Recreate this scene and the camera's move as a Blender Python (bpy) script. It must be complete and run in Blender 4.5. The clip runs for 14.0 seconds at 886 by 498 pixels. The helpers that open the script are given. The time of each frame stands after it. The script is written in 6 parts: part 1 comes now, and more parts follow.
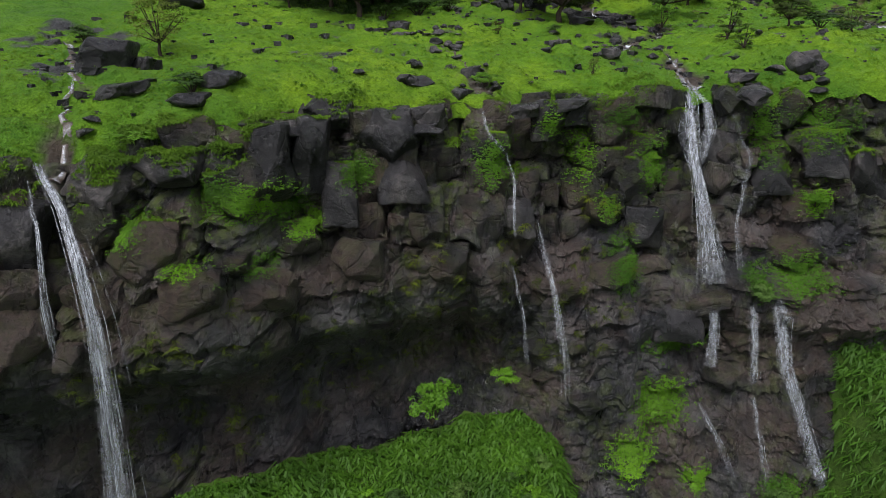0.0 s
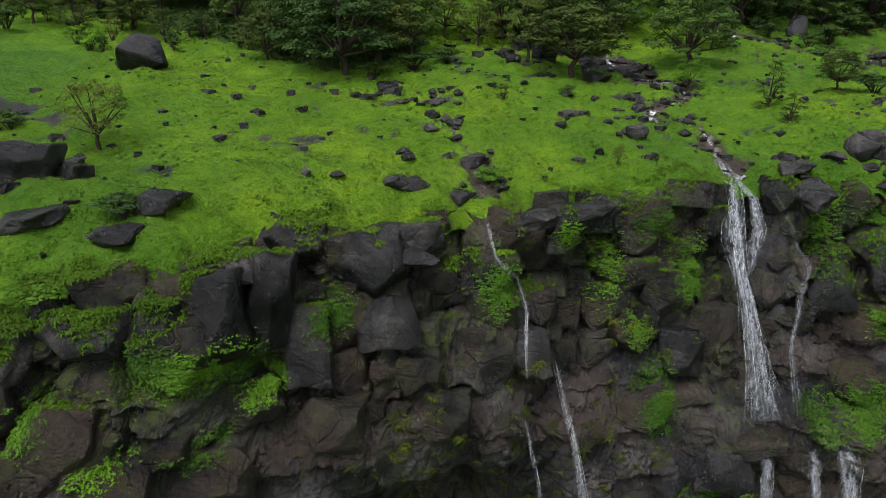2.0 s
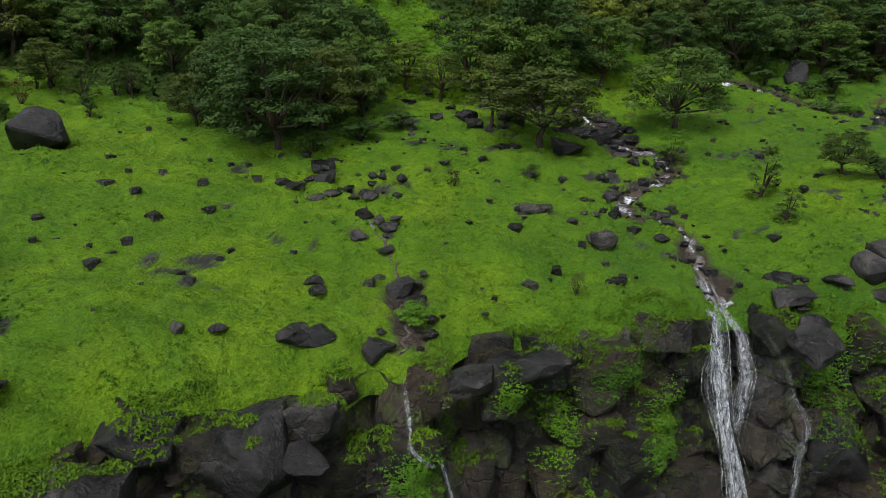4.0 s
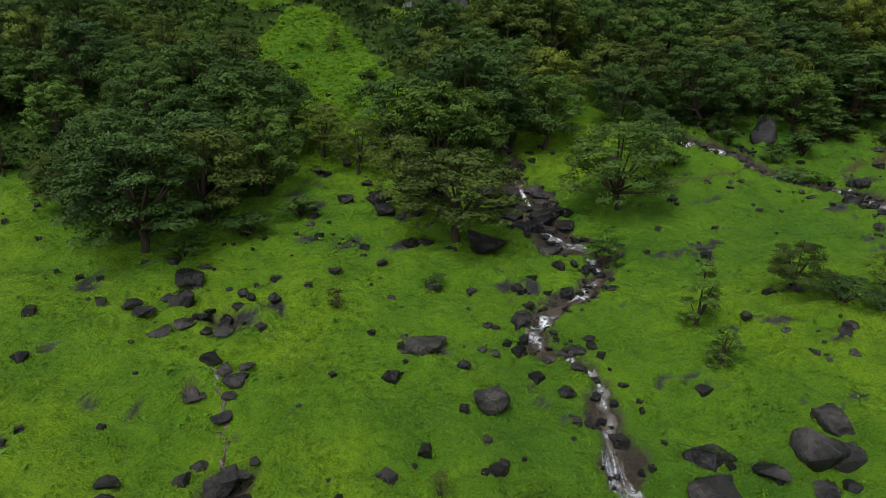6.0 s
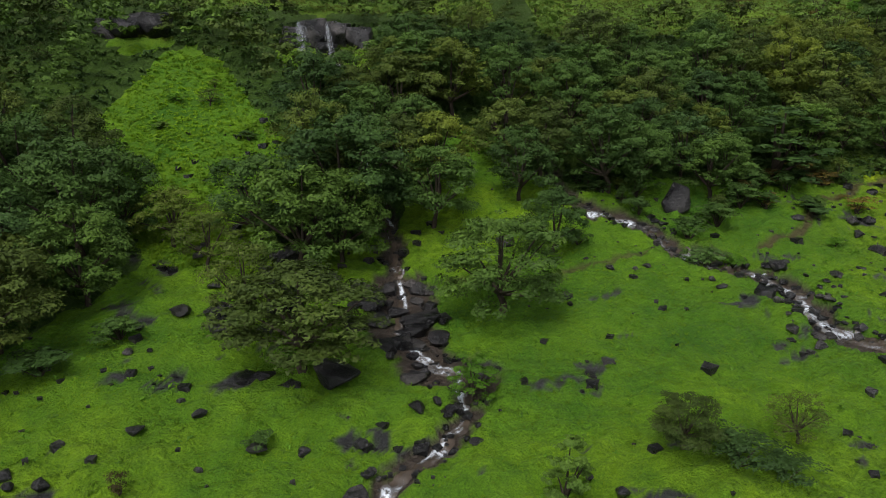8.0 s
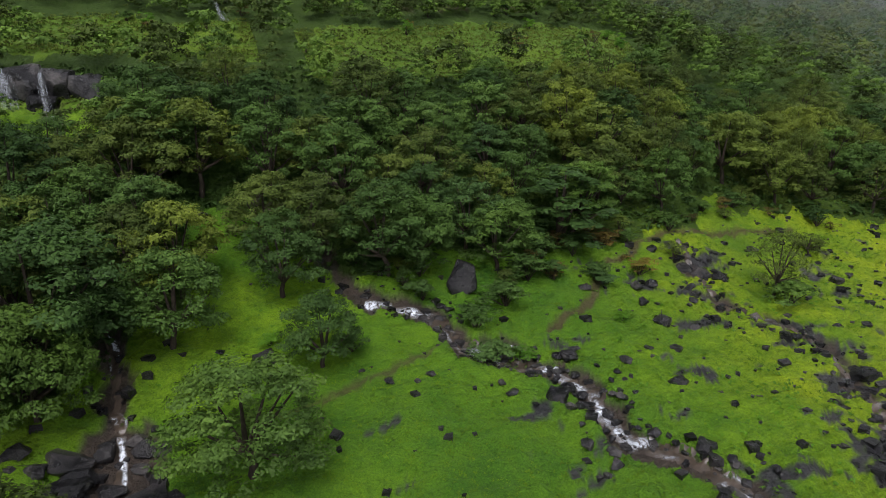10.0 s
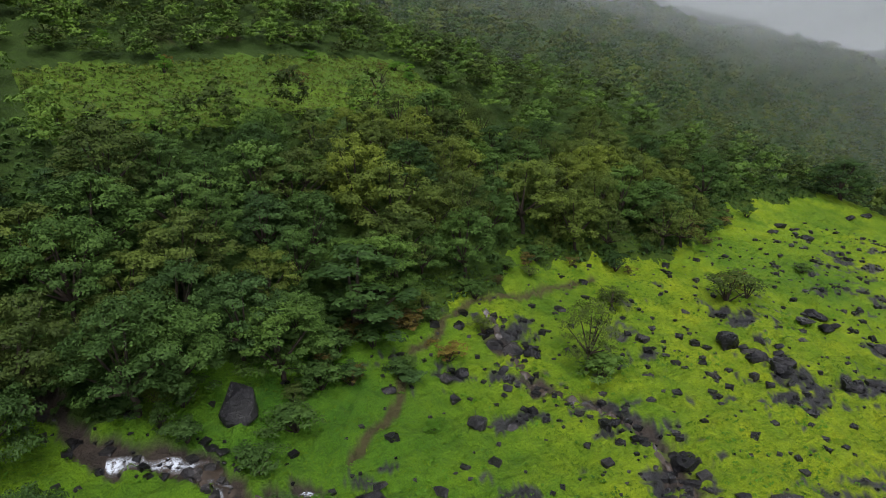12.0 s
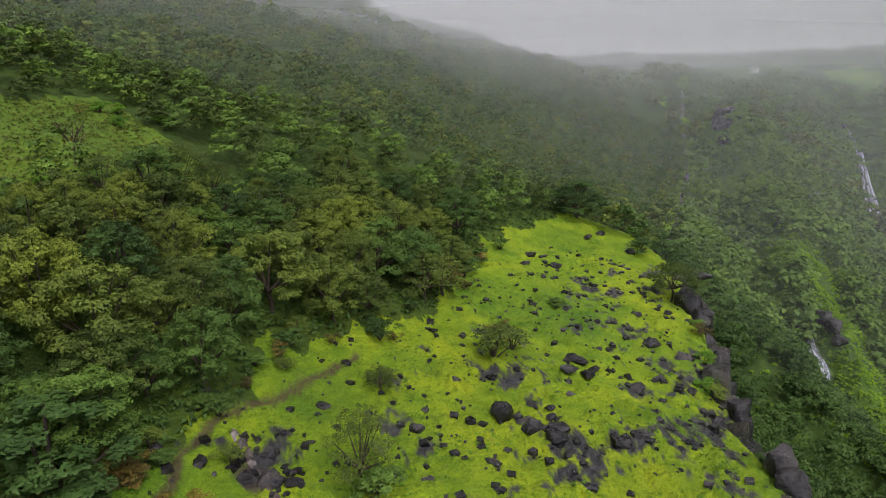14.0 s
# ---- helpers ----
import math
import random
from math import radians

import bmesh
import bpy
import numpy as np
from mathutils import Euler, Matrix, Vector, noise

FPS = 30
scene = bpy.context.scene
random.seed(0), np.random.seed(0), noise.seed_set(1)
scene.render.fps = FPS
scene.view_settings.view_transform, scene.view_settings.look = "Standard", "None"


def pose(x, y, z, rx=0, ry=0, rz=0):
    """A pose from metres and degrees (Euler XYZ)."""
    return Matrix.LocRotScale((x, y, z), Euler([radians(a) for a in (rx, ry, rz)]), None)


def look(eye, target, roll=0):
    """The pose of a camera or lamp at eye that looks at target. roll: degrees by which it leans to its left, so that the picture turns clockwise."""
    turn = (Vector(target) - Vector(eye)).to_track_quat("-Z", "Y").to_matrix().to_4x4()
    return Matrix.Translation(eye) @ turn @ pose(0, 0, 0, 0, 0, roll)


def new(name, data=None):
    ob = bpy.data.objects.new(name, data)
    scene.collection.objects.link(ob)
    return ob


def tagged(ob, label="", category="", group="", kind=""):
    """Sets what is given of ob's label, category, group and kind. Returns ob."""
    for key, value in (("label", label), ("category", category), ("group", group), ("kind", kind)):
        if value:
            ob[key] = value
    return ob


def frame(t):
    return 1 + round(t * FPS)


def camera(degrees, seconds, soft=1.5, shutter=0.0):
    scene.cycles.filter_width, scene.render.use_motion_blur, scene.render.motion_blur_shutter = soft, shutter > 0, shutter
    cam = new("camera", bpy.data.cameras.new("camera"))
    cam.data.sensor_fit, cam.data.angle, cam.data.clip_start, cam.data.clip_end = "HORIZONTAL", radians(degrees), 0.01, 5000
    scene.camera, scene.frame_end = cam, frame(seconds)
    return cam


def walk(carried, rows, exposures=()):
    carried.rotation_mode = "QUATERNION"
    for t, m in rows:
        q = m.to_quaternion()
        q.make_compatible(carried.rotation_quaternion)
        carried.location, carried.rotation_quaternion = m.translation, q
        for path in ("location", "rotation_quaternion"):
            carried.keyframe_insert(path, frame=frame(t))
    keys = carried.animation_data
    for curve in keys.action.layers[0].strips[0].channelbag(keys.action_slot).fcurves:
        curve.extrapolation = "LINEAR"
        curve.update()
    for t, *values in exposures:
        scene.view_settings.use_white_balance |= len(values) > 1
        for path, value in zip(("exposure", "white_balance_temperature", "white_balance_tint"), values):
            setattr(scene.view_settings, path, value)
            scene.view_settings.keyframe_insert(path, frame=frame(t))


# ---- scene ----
cam = camera(65.6, 14.0, 0.75)
METRES, EYE, TILT, LEAN, TURN = 75.0, 30.0, -16.5, 1.0, 0.0
ROWS = [
    (0.0, 0.0, 0.0, 0.0, 0.0, 0.0, 0.0),
    (0.5, -0.0001, 0.0255, 0.0231, -0.01, 0.05, 0.01),
    (1.0, -0.0001, 0.0493, 0.045, -0.01, 0.09, 0.02),
    (1.5, -0.0003, 0.0739, 0.0681, -0.0, 0.13, 0.02),
    (2.0, 0.0025, 0.0973, 0.0903, 0.01, 0.17, 0.01),
    (2.5, 0.0101, 0.1214, 0.1135, 0.05, 0.19, 0.0),
    (3.0, 0.0211, 0.1438, 0.1356, 0.07, 0.22, -0.02),
    (5.5, 0.1116, 0.2512, 0.249, 0.06, 0.28, -0.08),
    (6.0, 0.1337, 0.2724, 0.272, 0.03, 0.32, -0.06),
    (6.5, 0.1551, 0.293, 0.294, 0.02, 0.36, -0.0),
    (7.0, 0.1774, 0.3148, 0.3172, -0.01, 0.39, 0.05),
    (9.5, 0.2704, 0.4296, 0.4286, -14.61, 0.18, 4.37),
    (10.0, 0.2873, 0.4543, 0.4503, -18.46, -0.06, 5.49),
    (10.5, 0.3044, 0.4776, 0.4714, -22.15, -0.41, 6.53),
    (11.0, 0.3234, 0.5004, 0.493, -26.02, -0.84, 7.6),
    (11.5, 0.3429, 0.5214, 0.5133, -29.8, -1.32, 8.64),
    (12.0, 0.3647, 0.5413, 0.5342, -34.36, -2.0, 9.8),
    (12.5, 0.3863, 0.5596, 0.5539, -39.24, -2.84, 10.99),
    (13.0, 0.4106, 0.5763, 0.574, -44.41, -3.85, 12.16),
    (13.5, 0.4351, 0.5908, 0.5934, -49.62, -4.98, 13.16),
    (14.0, 0.4609, 0.6023, 0.6123, -54.88, -6.19, 14.14),
]
walk(cam, [(t, pose(0, 0, EYE, TILT, LEAN, TURN) @ pose(METRES * x, METRES * y, METRES * z, 90 + pitch, roll, yaw)) for t, x, y, z, yaw, pitch, roll in ROWS],
     [(0.0, 0.86, 6250, 17), (3.0, 0.7, 6400, 14), (5.5, 0.5, 6500, 11), (7.0, 0.48, 6500, 11), (9.5, 0.68, 6300, 18), (12.0, 0.62, 6150, 17), (14.0, 0.84, 6450, 23)])

# ---------------------------------------------------------------- light
SUN_UP, SUN_TURN = 58.0, 205.0          # degrees: height of the sun, and its compass turn
world = bpy.data.worlds.new("sky")
scene.world = world
world.use_nodes = True
wn = world.node_tree
wn.nodes.clear()
sky = wn.nodes.new("ShaderNodeTexSky")
sky.sky_type, sky.sun_disc = "NISHITA", False
sky.sun_elevation, sky.sun_rotation = radians(SUN_UP), radians(SUN_TURN)
sky.air_density, sky.dust_density, sky.ozone_density = 1.0, 1.0, 1.0
grey = wn.nodes.new("ShaderNodeHueSaturation")     # an overcast sky has little colour
grey.inputs["Saturation"].default_value = 0.25
back = wn.nodes.new("ShaderNodeBackground")
back.inputs["Strength"].default_value = 0.088
wout = wn.nodes.new("ShaderNodeOutputWorld")
wn.links.new(sky.outputs["Color"], grey.inputs["Color"])
wn.links.new(grey.outputs["Color"], back.inputs["Color"])
wn.links.new(back.outputs["Background"], wout.inputs["Surface"])

sun = new("sun", bpy.data.lights.new("sun", "SUN"))
sun.data.energy, sun.data.angle, sun.data.color = 1.6, radians(36), (1.0, 0.97, 0.92)
a, e = radians(SUN_TURN), radians(SUN_UP)
sun.matrix_world = look((0, 0, 200), Vector((0, 0, 200)) - Vector((math.sin(a) * math.cos(e), math.cos(a) * math.cos(e), math.sin(e))))

# ---------------------------------------------------------------- numbers in bulk
from mathutils import bvhtree

rng = np.random.default_rng(7)


def soft(u, w):
    return w * np.logaddexp(0, u / w)


def step(u, a, b):
    t = np.clip((u - a) / (b - a), 0, 1)
    return t * t * (3 - 2 * t)


def lattice(i, j, s):
    h = (i.astype(np.int64) * 374761393 + j.astype(np.int64) * 668265263 + s * 1274126177) & 0x7FFFFFFF
    h = ((h ^ (h >> 13)) * 1103515245 + 12345) & 0x7FFFFFFF
    h = ((h ^ (h >> 15)) * 69069 + 1) & 0x7FFFFFFF
    return (h >> 3) / float(0x0FFFFFFF)


def grain(x, y, s=0):
    """Smooth noise of wavelength 1, from -1 to 1."""
    i, j = np.floor(x), np.floor(y)
    u, v = x - i, y - j
    u, v = u * u * (3 - 2 * u), v * v * (3 - 2 * v)
    a, b = lattice(i, j, s), lattice(i + 1, j, s)
    c, d = lattice(i, j + 1, s), lattice(i + 1, j + 1, s)
    return 2 * ((a * (1 - u) + b * u) * (1 - v) + (c * (1 - u) + d * u) * v) - 1


def rough(x, y, s=0, octaves=4, gain=0.5):
    total, amp = 0 * x, 1.0
    for k in range(octaves):
        total = total + amp * grain(x * 2 ** k + 17.3 * k, y * 2 ** k - 9.1 * k, s + k)
        amp *= gain
    return total


def cells(x, y, s=0):
    """Irregular cells of size 1: the cell's own three random numbers, the place inside it, and the distance to its edge."""
    i, j = np.floor(x), np.floor(y)
    d1, d2 = np.full(x.shape, 9.0), np.full(x.shape, 9.0)
    best = np.zeros((5,) + x.shape)
    for a in (-1, 0, 1):
        for b in (-1, 0, 1):
            p, q = i + a, j + b
            cx, cy = p + 0.12 + 0.76 * lattice(p, q, s), q + 0.12 + 0.76 * lattice(p, q, s + 11)
            d = ((x - cx) ** 4 + (y - cy) ** 4 + 1e-9) ** 0.25
            win = d < d1
            d2 = np.where(win, d1, np.minimum(d2, d))
            d1 = np.where(win, d, d1)
            for k, val in enumerate((lattice(p, q, s + 21), lattice(p, q, s + 31), lattice(p, q, s + 41), x - cx, y - cy)):
                best[k] = np.where(win, val, best[k])
    return best, d2 - d1


# ---------------------------------------------------------------- the lie of the land
COEF = (30.973, 1.6477, -0.4077, 0.6377, 0.2795, -0.0901, 0.0453, -0.0666, 0.0132, -0.3478, -0.1717, -0.5122)
SWELLS = [(29, 56, 5, .91), (70, 122, 18, 1.01), (20, 50, 5, -.76), (4, 72, 8, .66), (80, 67, 8, -.63), (10, 120, 18, -.58), (39, 68, 5, -.6),
          (3, 47, 5, -.56), (-6, 41, 5, .54), (95, 74, 5, -.55), (40, 88, 8, -.49), (124, 100, 5, -.54), (111, 95, 5, .44), (16, 76, 5, -.41)]
RIM_X = (-300, -80, -40, -25, -18, -14, -10, -5.7, -2, 2, 5, 9, 12, 15.5, 17.2, 19, 22, 26, 32, 45, 60, 80, 86, 93, 98, 110, 119, 130, 139, 147, 160, 220, 300, 900, 5000)
RIM_Y = (10, 22, 27, 29, 31.3, 32.5, 34.8, 38.3, 40.3, 42.3, 44.2, 45.5, 46, 47, 48.3, 47, 46.2, 46.2, 46.5, 50, 53, 57.5, 60, 64.5, 68, 72, 76, 80, 86, 92, 95, 106, 125, 320, 1900)


def rim(x):
    """Where the cliff's edge runs."""
    wob = 0.75 * grain(x / 2.6, 0 * x + 5, 12) + 0.4 * grain(x / 1.05, 0 * x + 8, 13)
    return sum(np.interp(x + o, RIM_X, RIM_Y) for o in (-0.8, 0, 0.8)) / 3 + wob * (1 - step(x, 140, 200))


def hill(x, y):
    q = y - (78 + .12 * x + .2 * soft(x - 60, 10) + .25 * soft(x - 120, 12))
    near = 1 / (1 + np.exp(np.clip((y - 100) / 4, -40, 40)))
    xx = np.clip(x, -120, 190)
    z = COEF[0] + COEF[1] * (y - 60) / 10 + COEF[2] * xx / 10 + COEF[3] * (xx / 50) ** 2 + COEF[4] * soft(q, 3) + COEF[5] * soft(q - 35, 6)
    z = z + COEF[6] * soft(-x - 2, 4) + COEF[7] * soft(np.minimum(x, 150) - 70, 6) + COEF[8] * soft(x - 95, 6)
    z = z + (COEF[9] * ((y - 60) / 20) ** 2 + COEF[10] * (xx / 50) * (y - 60) / 20) * near + COEF[11] * np.exp(-((x - 14) / 7) ** 2 - ((y - 58) / 14) ** 2)
    for a, b, w, h in SWELLS:
        z = z + h * np.exp(-((x - a) ** 2 + (y - b) ** 2) / w ** 2)
    return z


# water and paths: lines of (x, y), and the half width
STREAM_A = [(9, 114.7), (12, 100), (15, 88), (16.2, 77.5), (16, 71.6), (17.9, 68.3), (19.2, 67.4), (19.3, 64), (18.3, 62.2), (16.2, 60.4), (14.7, 58.5), (14.8, 56.6), (16.2, 55.6), (17, 54), (17.3, 51.8), (17.2, 48)]
STREAM_B = [(26, 100), (30.1, 91.7), (31.5, 87.6), (36, 86), (36.7, 82.6), (39.2, 79.9), (41.7, 78.5), (43.1, 75.9), (42.3, 73.1), (42.9, 71.1), (45.1, 68.9), (46.3, 66.4), (46, 63.5), (46.5, 57), (46, 50)]
STREAM_C = [(61.5, 92), (60.4, 88.5), (59.4, 85.3), (59.4, 82.8), (60.7, 80), (61.8, 75.8), (59.8, 70.2), (57.6, 67.4), (56, 60), (55, 52)]
STREAM_D = [(-3, 60.5), (-1.7, 58.1), (-.4, 53.8), (.9, 50.7), (1.7, 48.3), (2.2, 45.5), (2.2, 42.5)]
STREAM_E = [(-24, 46), (-21.7, 41.7), (-19.2, 37), (-18.8, 35), (-18, 33), (-17.9, 31)]
STREAM_F = [(40.5, 82), (40.8, 80), (41.3, 78.6)]
PATH_A = [(76.9, 94.2), (67, 93.2), (61.3, 93.6), (57.1, 91.9), (55.6, 90.6), (51.7, 89.3), (49.1, 85.9), (46.4, 84.4), (43.5, 82.5)]
SOIL = [(44, 143.5), (52, 145), (60, 146.5), (72, 151)]
PATH_B = [(34.9, 82.2), (31.1, 80.1), (27.5, 78.9), (24.8, 77.7), (19.3, 78.1)]


def along(x, y, line):
    """Distance to a line of points."""
    best = np.full(np.shape(x), 1e9)
    for (ax, ay), (bx, by) in zip(line, line[1:]):
        ux, uy = bx - ax, by - ay
        t = np.clip(((x - ax) * ux + (y - ay) * uy) / (ux * ux + uy * uy), 0, 1)
        best = np.minimum(best, np.hypot(x - ax - t * ux, y - ay - t * uy))
    return best


def beds(x, y):
    """How far a place is inside a stream bed: 1 in its middle, 0 on the grass."""
    wob = 0.7 * grain(x / 1.5, y / 1.5, 3) + 0.4 * grain(x / 0.5, y / 0.5, 4)
    gap = step(grain(x / 2.6, y / 2.6, 8), -0.1, 0.25)
    bed = 0 * x
    for line, w in ((STREAM_A, 0.4), (STREAM_A[3:7], 1.7), (STREAM_B, 0.75), (STREAM_C, 0.7), (STREAM_D, 0.75), (STREAM_E, -0.15), (STREAM_F, 0.45)):
        patchy = gap if line is STREAM_C or line is STREAM_D else 1.0
        bed = np.maximum(bed, patchy * (1 - step(along(x, y, line) + wob, w, w + 0.35)))
    return bed


def paths(x, y):
    wob = 0.12 * grain(x / 0.6, y / 0.6, 5)
    soil = (1 - step(along(x, y, SOIL) + 1.2 * grain(x / 2.5, y / 2.5, 6), 0.8, 1.5)) * step(grain(x / 6, y / 6, 7), -0.3, 0.1)
    return np.maximum(soil, np.maximum(0.9 * (1 - step(along(x, y, PATH_A) + wob, 0.2, 0.45)), 0.75 * (1 - step(along(x, y, PATH_B) + wob, 0.12, 0.34))))


def slabs(x, y):
    """Bare rock that shows through the turf, in patches, mostly on the open ground in the east."""
    n = rough(x / 4.2, y / 3.0, 60, 4, 0.6)
    east = step(x, 44, 56) * (1 - step(y, 88, 93)) * (1 - step(x, 125, 140))
    west = 0.95 * (1 - step(x, -15, -10)) * step(y, 34, 38) * (1 - step(y, 48, 56))
    mid = 0.45 * (1 - east) * (1 - step(y, 78, 86)) * step(x, -16, -9) * step(y - rim(x), 2, 5)
    want = np.maximum(np.maximum(east, west), mid) + 0.8 * np.exp(-(along(x, y, STREAM_C) / 2.6) ** 2)
    n = n + 0.5 * rough(x / 0.9, y / 0.7, 64, 3)
    return step(n + 0.5 * want, 1.12, 1.3) * (want > 0.05)


def land(x, y):
    """The turf and the beds, with their humps."""
    d = y - rim(x)
    z = hill(x, y) - (1.0 + 0.7 * grain(x / 2.2, y / 2.2, 14)) * np.exp(-np.clip(d, 0, 60) / 1.5) - 1.3 * np.exp(-((x + 17.5) / 3) ** 2 - ((y - 31) / 3) ** 2)
    bed = beds(x, y)
    near = 1 - 0.6 * step(d, 70, 120)
    lump = 0.26 * rough(x / 2.8, y / 2.3, 1, 3) + 0.34 * np.abs(grain(x / 1.25, y / 0.9, 2)) + 0.13 * grain(x / 0.5, y / 0.42, 9)
    # little treads trodden along the slope
    tread = (y + 1.6 * rough(x / 5.5, y / 4.5, 16, 3)) / 1.15
    lump = lump + 0.17 * np.abs(2 * (tread - np.floor(tread)) - 1) ** 1.5 * step(grain(x / 6.5, y / 6.0, 17), -0.25, 0.35)
    # swelling cushions of growth behind the western rim
    lump = lump + 0.75 * np.abs(grain(x / 2.3, y / 2.0, 18)) * (1 - step(x, -12, -6)) * (1 - step(d, 5, 9))
    z = z + lump * near * (1 - 0.5 * bed) - 0.28 * bed - 0.1 * paths(x, y) - 0.07 * slabs(x, y)
    # the slope draws back and sinks towards the east
    sink = step(x, 138, 190) * (1 - step(d, 0, 75)) * (1 - step(x, 300, 430))
    z = z * (1 - sink) + 15 * sink
    cap = 38 + soft(36 - 0.15 * soft((x - 190) - 0.6 * (y - 190), 15), 4) + 200 * (1 - step(x, 130, 200))
    z = cap - soft(cap - z, 4)
    z = z + step(y, 130, 260) * 6 * rough(x / 45, y / 45, 50, 3)
    return z


def foot(x, y):
    """The slopes below the cliff, down into the valley."""
    d = np.clip(rim(x) - y, 0, None)
    base = 6.6 + 0.02 * x + 2.0 * np.exp(-((x + 11.5) / 3.5) ** 2) - 7 * step(-x, 13.5, 19) - 11 * step(x, 6, 10.5) + 14.6 * step(x, 21, 25.5) - 9 * step(x, 45, 100)
    z = base - 0.62 * soft(d - 8.5, 1.5)
    low = -52 - 0.03 * d + 7 * rough(x / 70, y / 70, 30, 3)
    z = np.where(z > low, z, low) + 0 * x
    z = low + soft(z - low, 6)
    # the next spurs of the escarpment, to the east
    t = np.clip((x - 165) / 130, 0, 1.4)
    crest = -12 + 32 * t
    off = y - (48 + 52 * t)
    z = np.maximum(z, crest - 0.75 * np.abs(off) * np.where(off > 0, 0.8, 1.1) - 22 * (1 - step(x, 150, 185)) + 2.5 * rough(x / 16, y / 16, 33, 3))
    # further east the edge is a slope, not a wall
    top = land(x, rim(x) + 0.6)
    east = step(x, 134, 165)
    z = z * (1 - east) + east * np.maximum(z, top - 1.2 - 0.75 * d + 1.5 * rough(x / 9, y / 9, 35, 3))
    far = step(np.hypot(x - 35, y - 50) + 40 * rough(x / 120, y / 120, 38, 3), 340, 520)
    z = z * (1 - far) + far * (43 + 6 * rough(x / 210, y / 210, 37, 3))
    return z + 0.25 * rough(x / 2.2, y / 2.2, 31, 3) + 0.45 * np.abs(grain(x / 1.3, y / 1.3, 36)) * (1 - step(x, 40, 60))


def spread(lo, hi, start, grow):
    out = [lo]
    while out[-1] < hi:
        out.append(out[-1] + start)
        start *= grow
    return np.array(out)


# ---------------------------------------------------------------- materials
def nodes_of(name):
    mat = bpy.data.materials.new(name)
    mat.use_nodes = True
    return mat, mat.node_tree.nodes, mat.node_tree.links


class Kit:
    """A short way to wire a procedural material."""

    def __init__(self, name):
        self.mat, self.n, self.l = nodes_of(name)
        self.b = self.n["Principled BSDF"]
        self.out = self.n["Material Output"]
        self.co = self.n.new("ShaderNodeTexCoord").outputs["Object"]

    def place(self):
        return self.n.new("ShaderNodeNewGeometry").outputs["Position"]

    def noise(self, scale, detail=4, rough_=0.55, at=None, stretch=None):
        at = at or self.co
        if stretch:
            m = self.n.new("ShaderNodeMapping")
            m.inputs["Scale"].default_value = stretch
            self.l.new(at, m.inputs["Vector"])
            at = m.outputs["Vector"]
        t = self.n.new("ShaderNodeTexNoise")
        t.inputs["Scale"].default_value, t.inputs["Detail"].default_value, t.inputs["Roughness"].default_value = scale, detail, rough_
        self.l.new(at, t.inputs["Vector"])
        return t.outputs["Fac"]

    def ramp(self, fac, *stops):
        r = self.n.new("ShaderNodeValToRGB")
        el = r.color_ramp.elements
        while len(el) < len(stops):
            el.new(0.5)
        for k, (pos, col) in zip(el, stops):
            k.position, k.color = pos, (*col, 1) if len(col) == 3 else col
        self.l.new(fac, r.inputs["Fac"])
        return r.outputs["Color"]

    def mix(self, fac, a, b, how="MIX"):
        m = self.n.new("ShaderNodeMix")
        m.data_type, m.blend_type = "RGBA", how
        for sock, val in ((m.inputs["Factor"], fac), (m.inputs[6], a), (m.inputs[7], b)):
            if isinstance(val, (int, float)):
                sock.default_value = val
            elif isinstance(val, tuple):
                sock.default_value = (*val, 1)
            else:
                self.l.new(val, sock)
        return m.outputs[2]

    def maths(self, op, a, b=0.0):
        m = self.n.new("ShaderNodeMath")
        m.operation = op
        for sock, val in zip(m.inputs, (a, b)):
            if isinstance(val, (int, float)):
                sock.default_value = val
            else:
                self.l.new(val, sock)
        return m.outputs[0]

    def cracks(self, scale, at, wide):
        """Branching joints: 0 in a joint, 1 on the faces between."""
        warp = self.n.new("ShaderNodeTexNoise")
        warp.inputs["Scale"].default_value, warp.inputs["Detail"].default_value = scale * 1.3, 3
        self.l.new(at, warp.inputs["Vector"])
        mix = self.n.new("ShaderNodeVectorMath")
        mix.operation = "MULTIPLY_ADD"
        self.l.new(warp.outputs["Color"], mix.inputs[0])
        mix.inputs[1].default_value = (0.9 / scale,) * 3
        self.l.new(at, mix.inputs[2])
        t = self.n.new("ShaderNodeTexVoronoi")
        t.feature = "DISTANCE_TO_EDGE"
        t.inputs["Scale"].default_value = scale
        self.l.new(mix.outputs[0], t.inputs["Vector"])
        return self.ramp(t.outputs["Distance"], (0.0, (0, 0, 0)), (wide, (1, 1, 1)))

    def attr(self, name):
        t = self.n.new("ShaderNodeAttribute")
        t.attribute_name = name
        return t.outputs["Fac"]

    def bump(self, fac, strength, distance):
        t = self.n.new("ShaderNodeBump")
        t.inputs["Strength"].default_value, t.inputs["Distance"].default_value = strength, distance
        self.l.new(fac, t.inputs["Height"])
        self.l.new(t.outputs["Normal"], self.b.inputs["Normal"])

    def done(self, colour=None, roughness=None, spec=None):
        for key, val in (("Base Color", colour), ("Roughness", roughness), ("Specular IOR Level", spec)):
            if val is None:
                continue
            if isinstance(val, (int, float)):
                self.b.inputs[key].default_value = val
            elif isinstance(val, tuple):
                self.b.inputs[key].default_value = (*val, 1)
            else:
                self.l.new(val, self.b.inputs[key])
        return self.mat


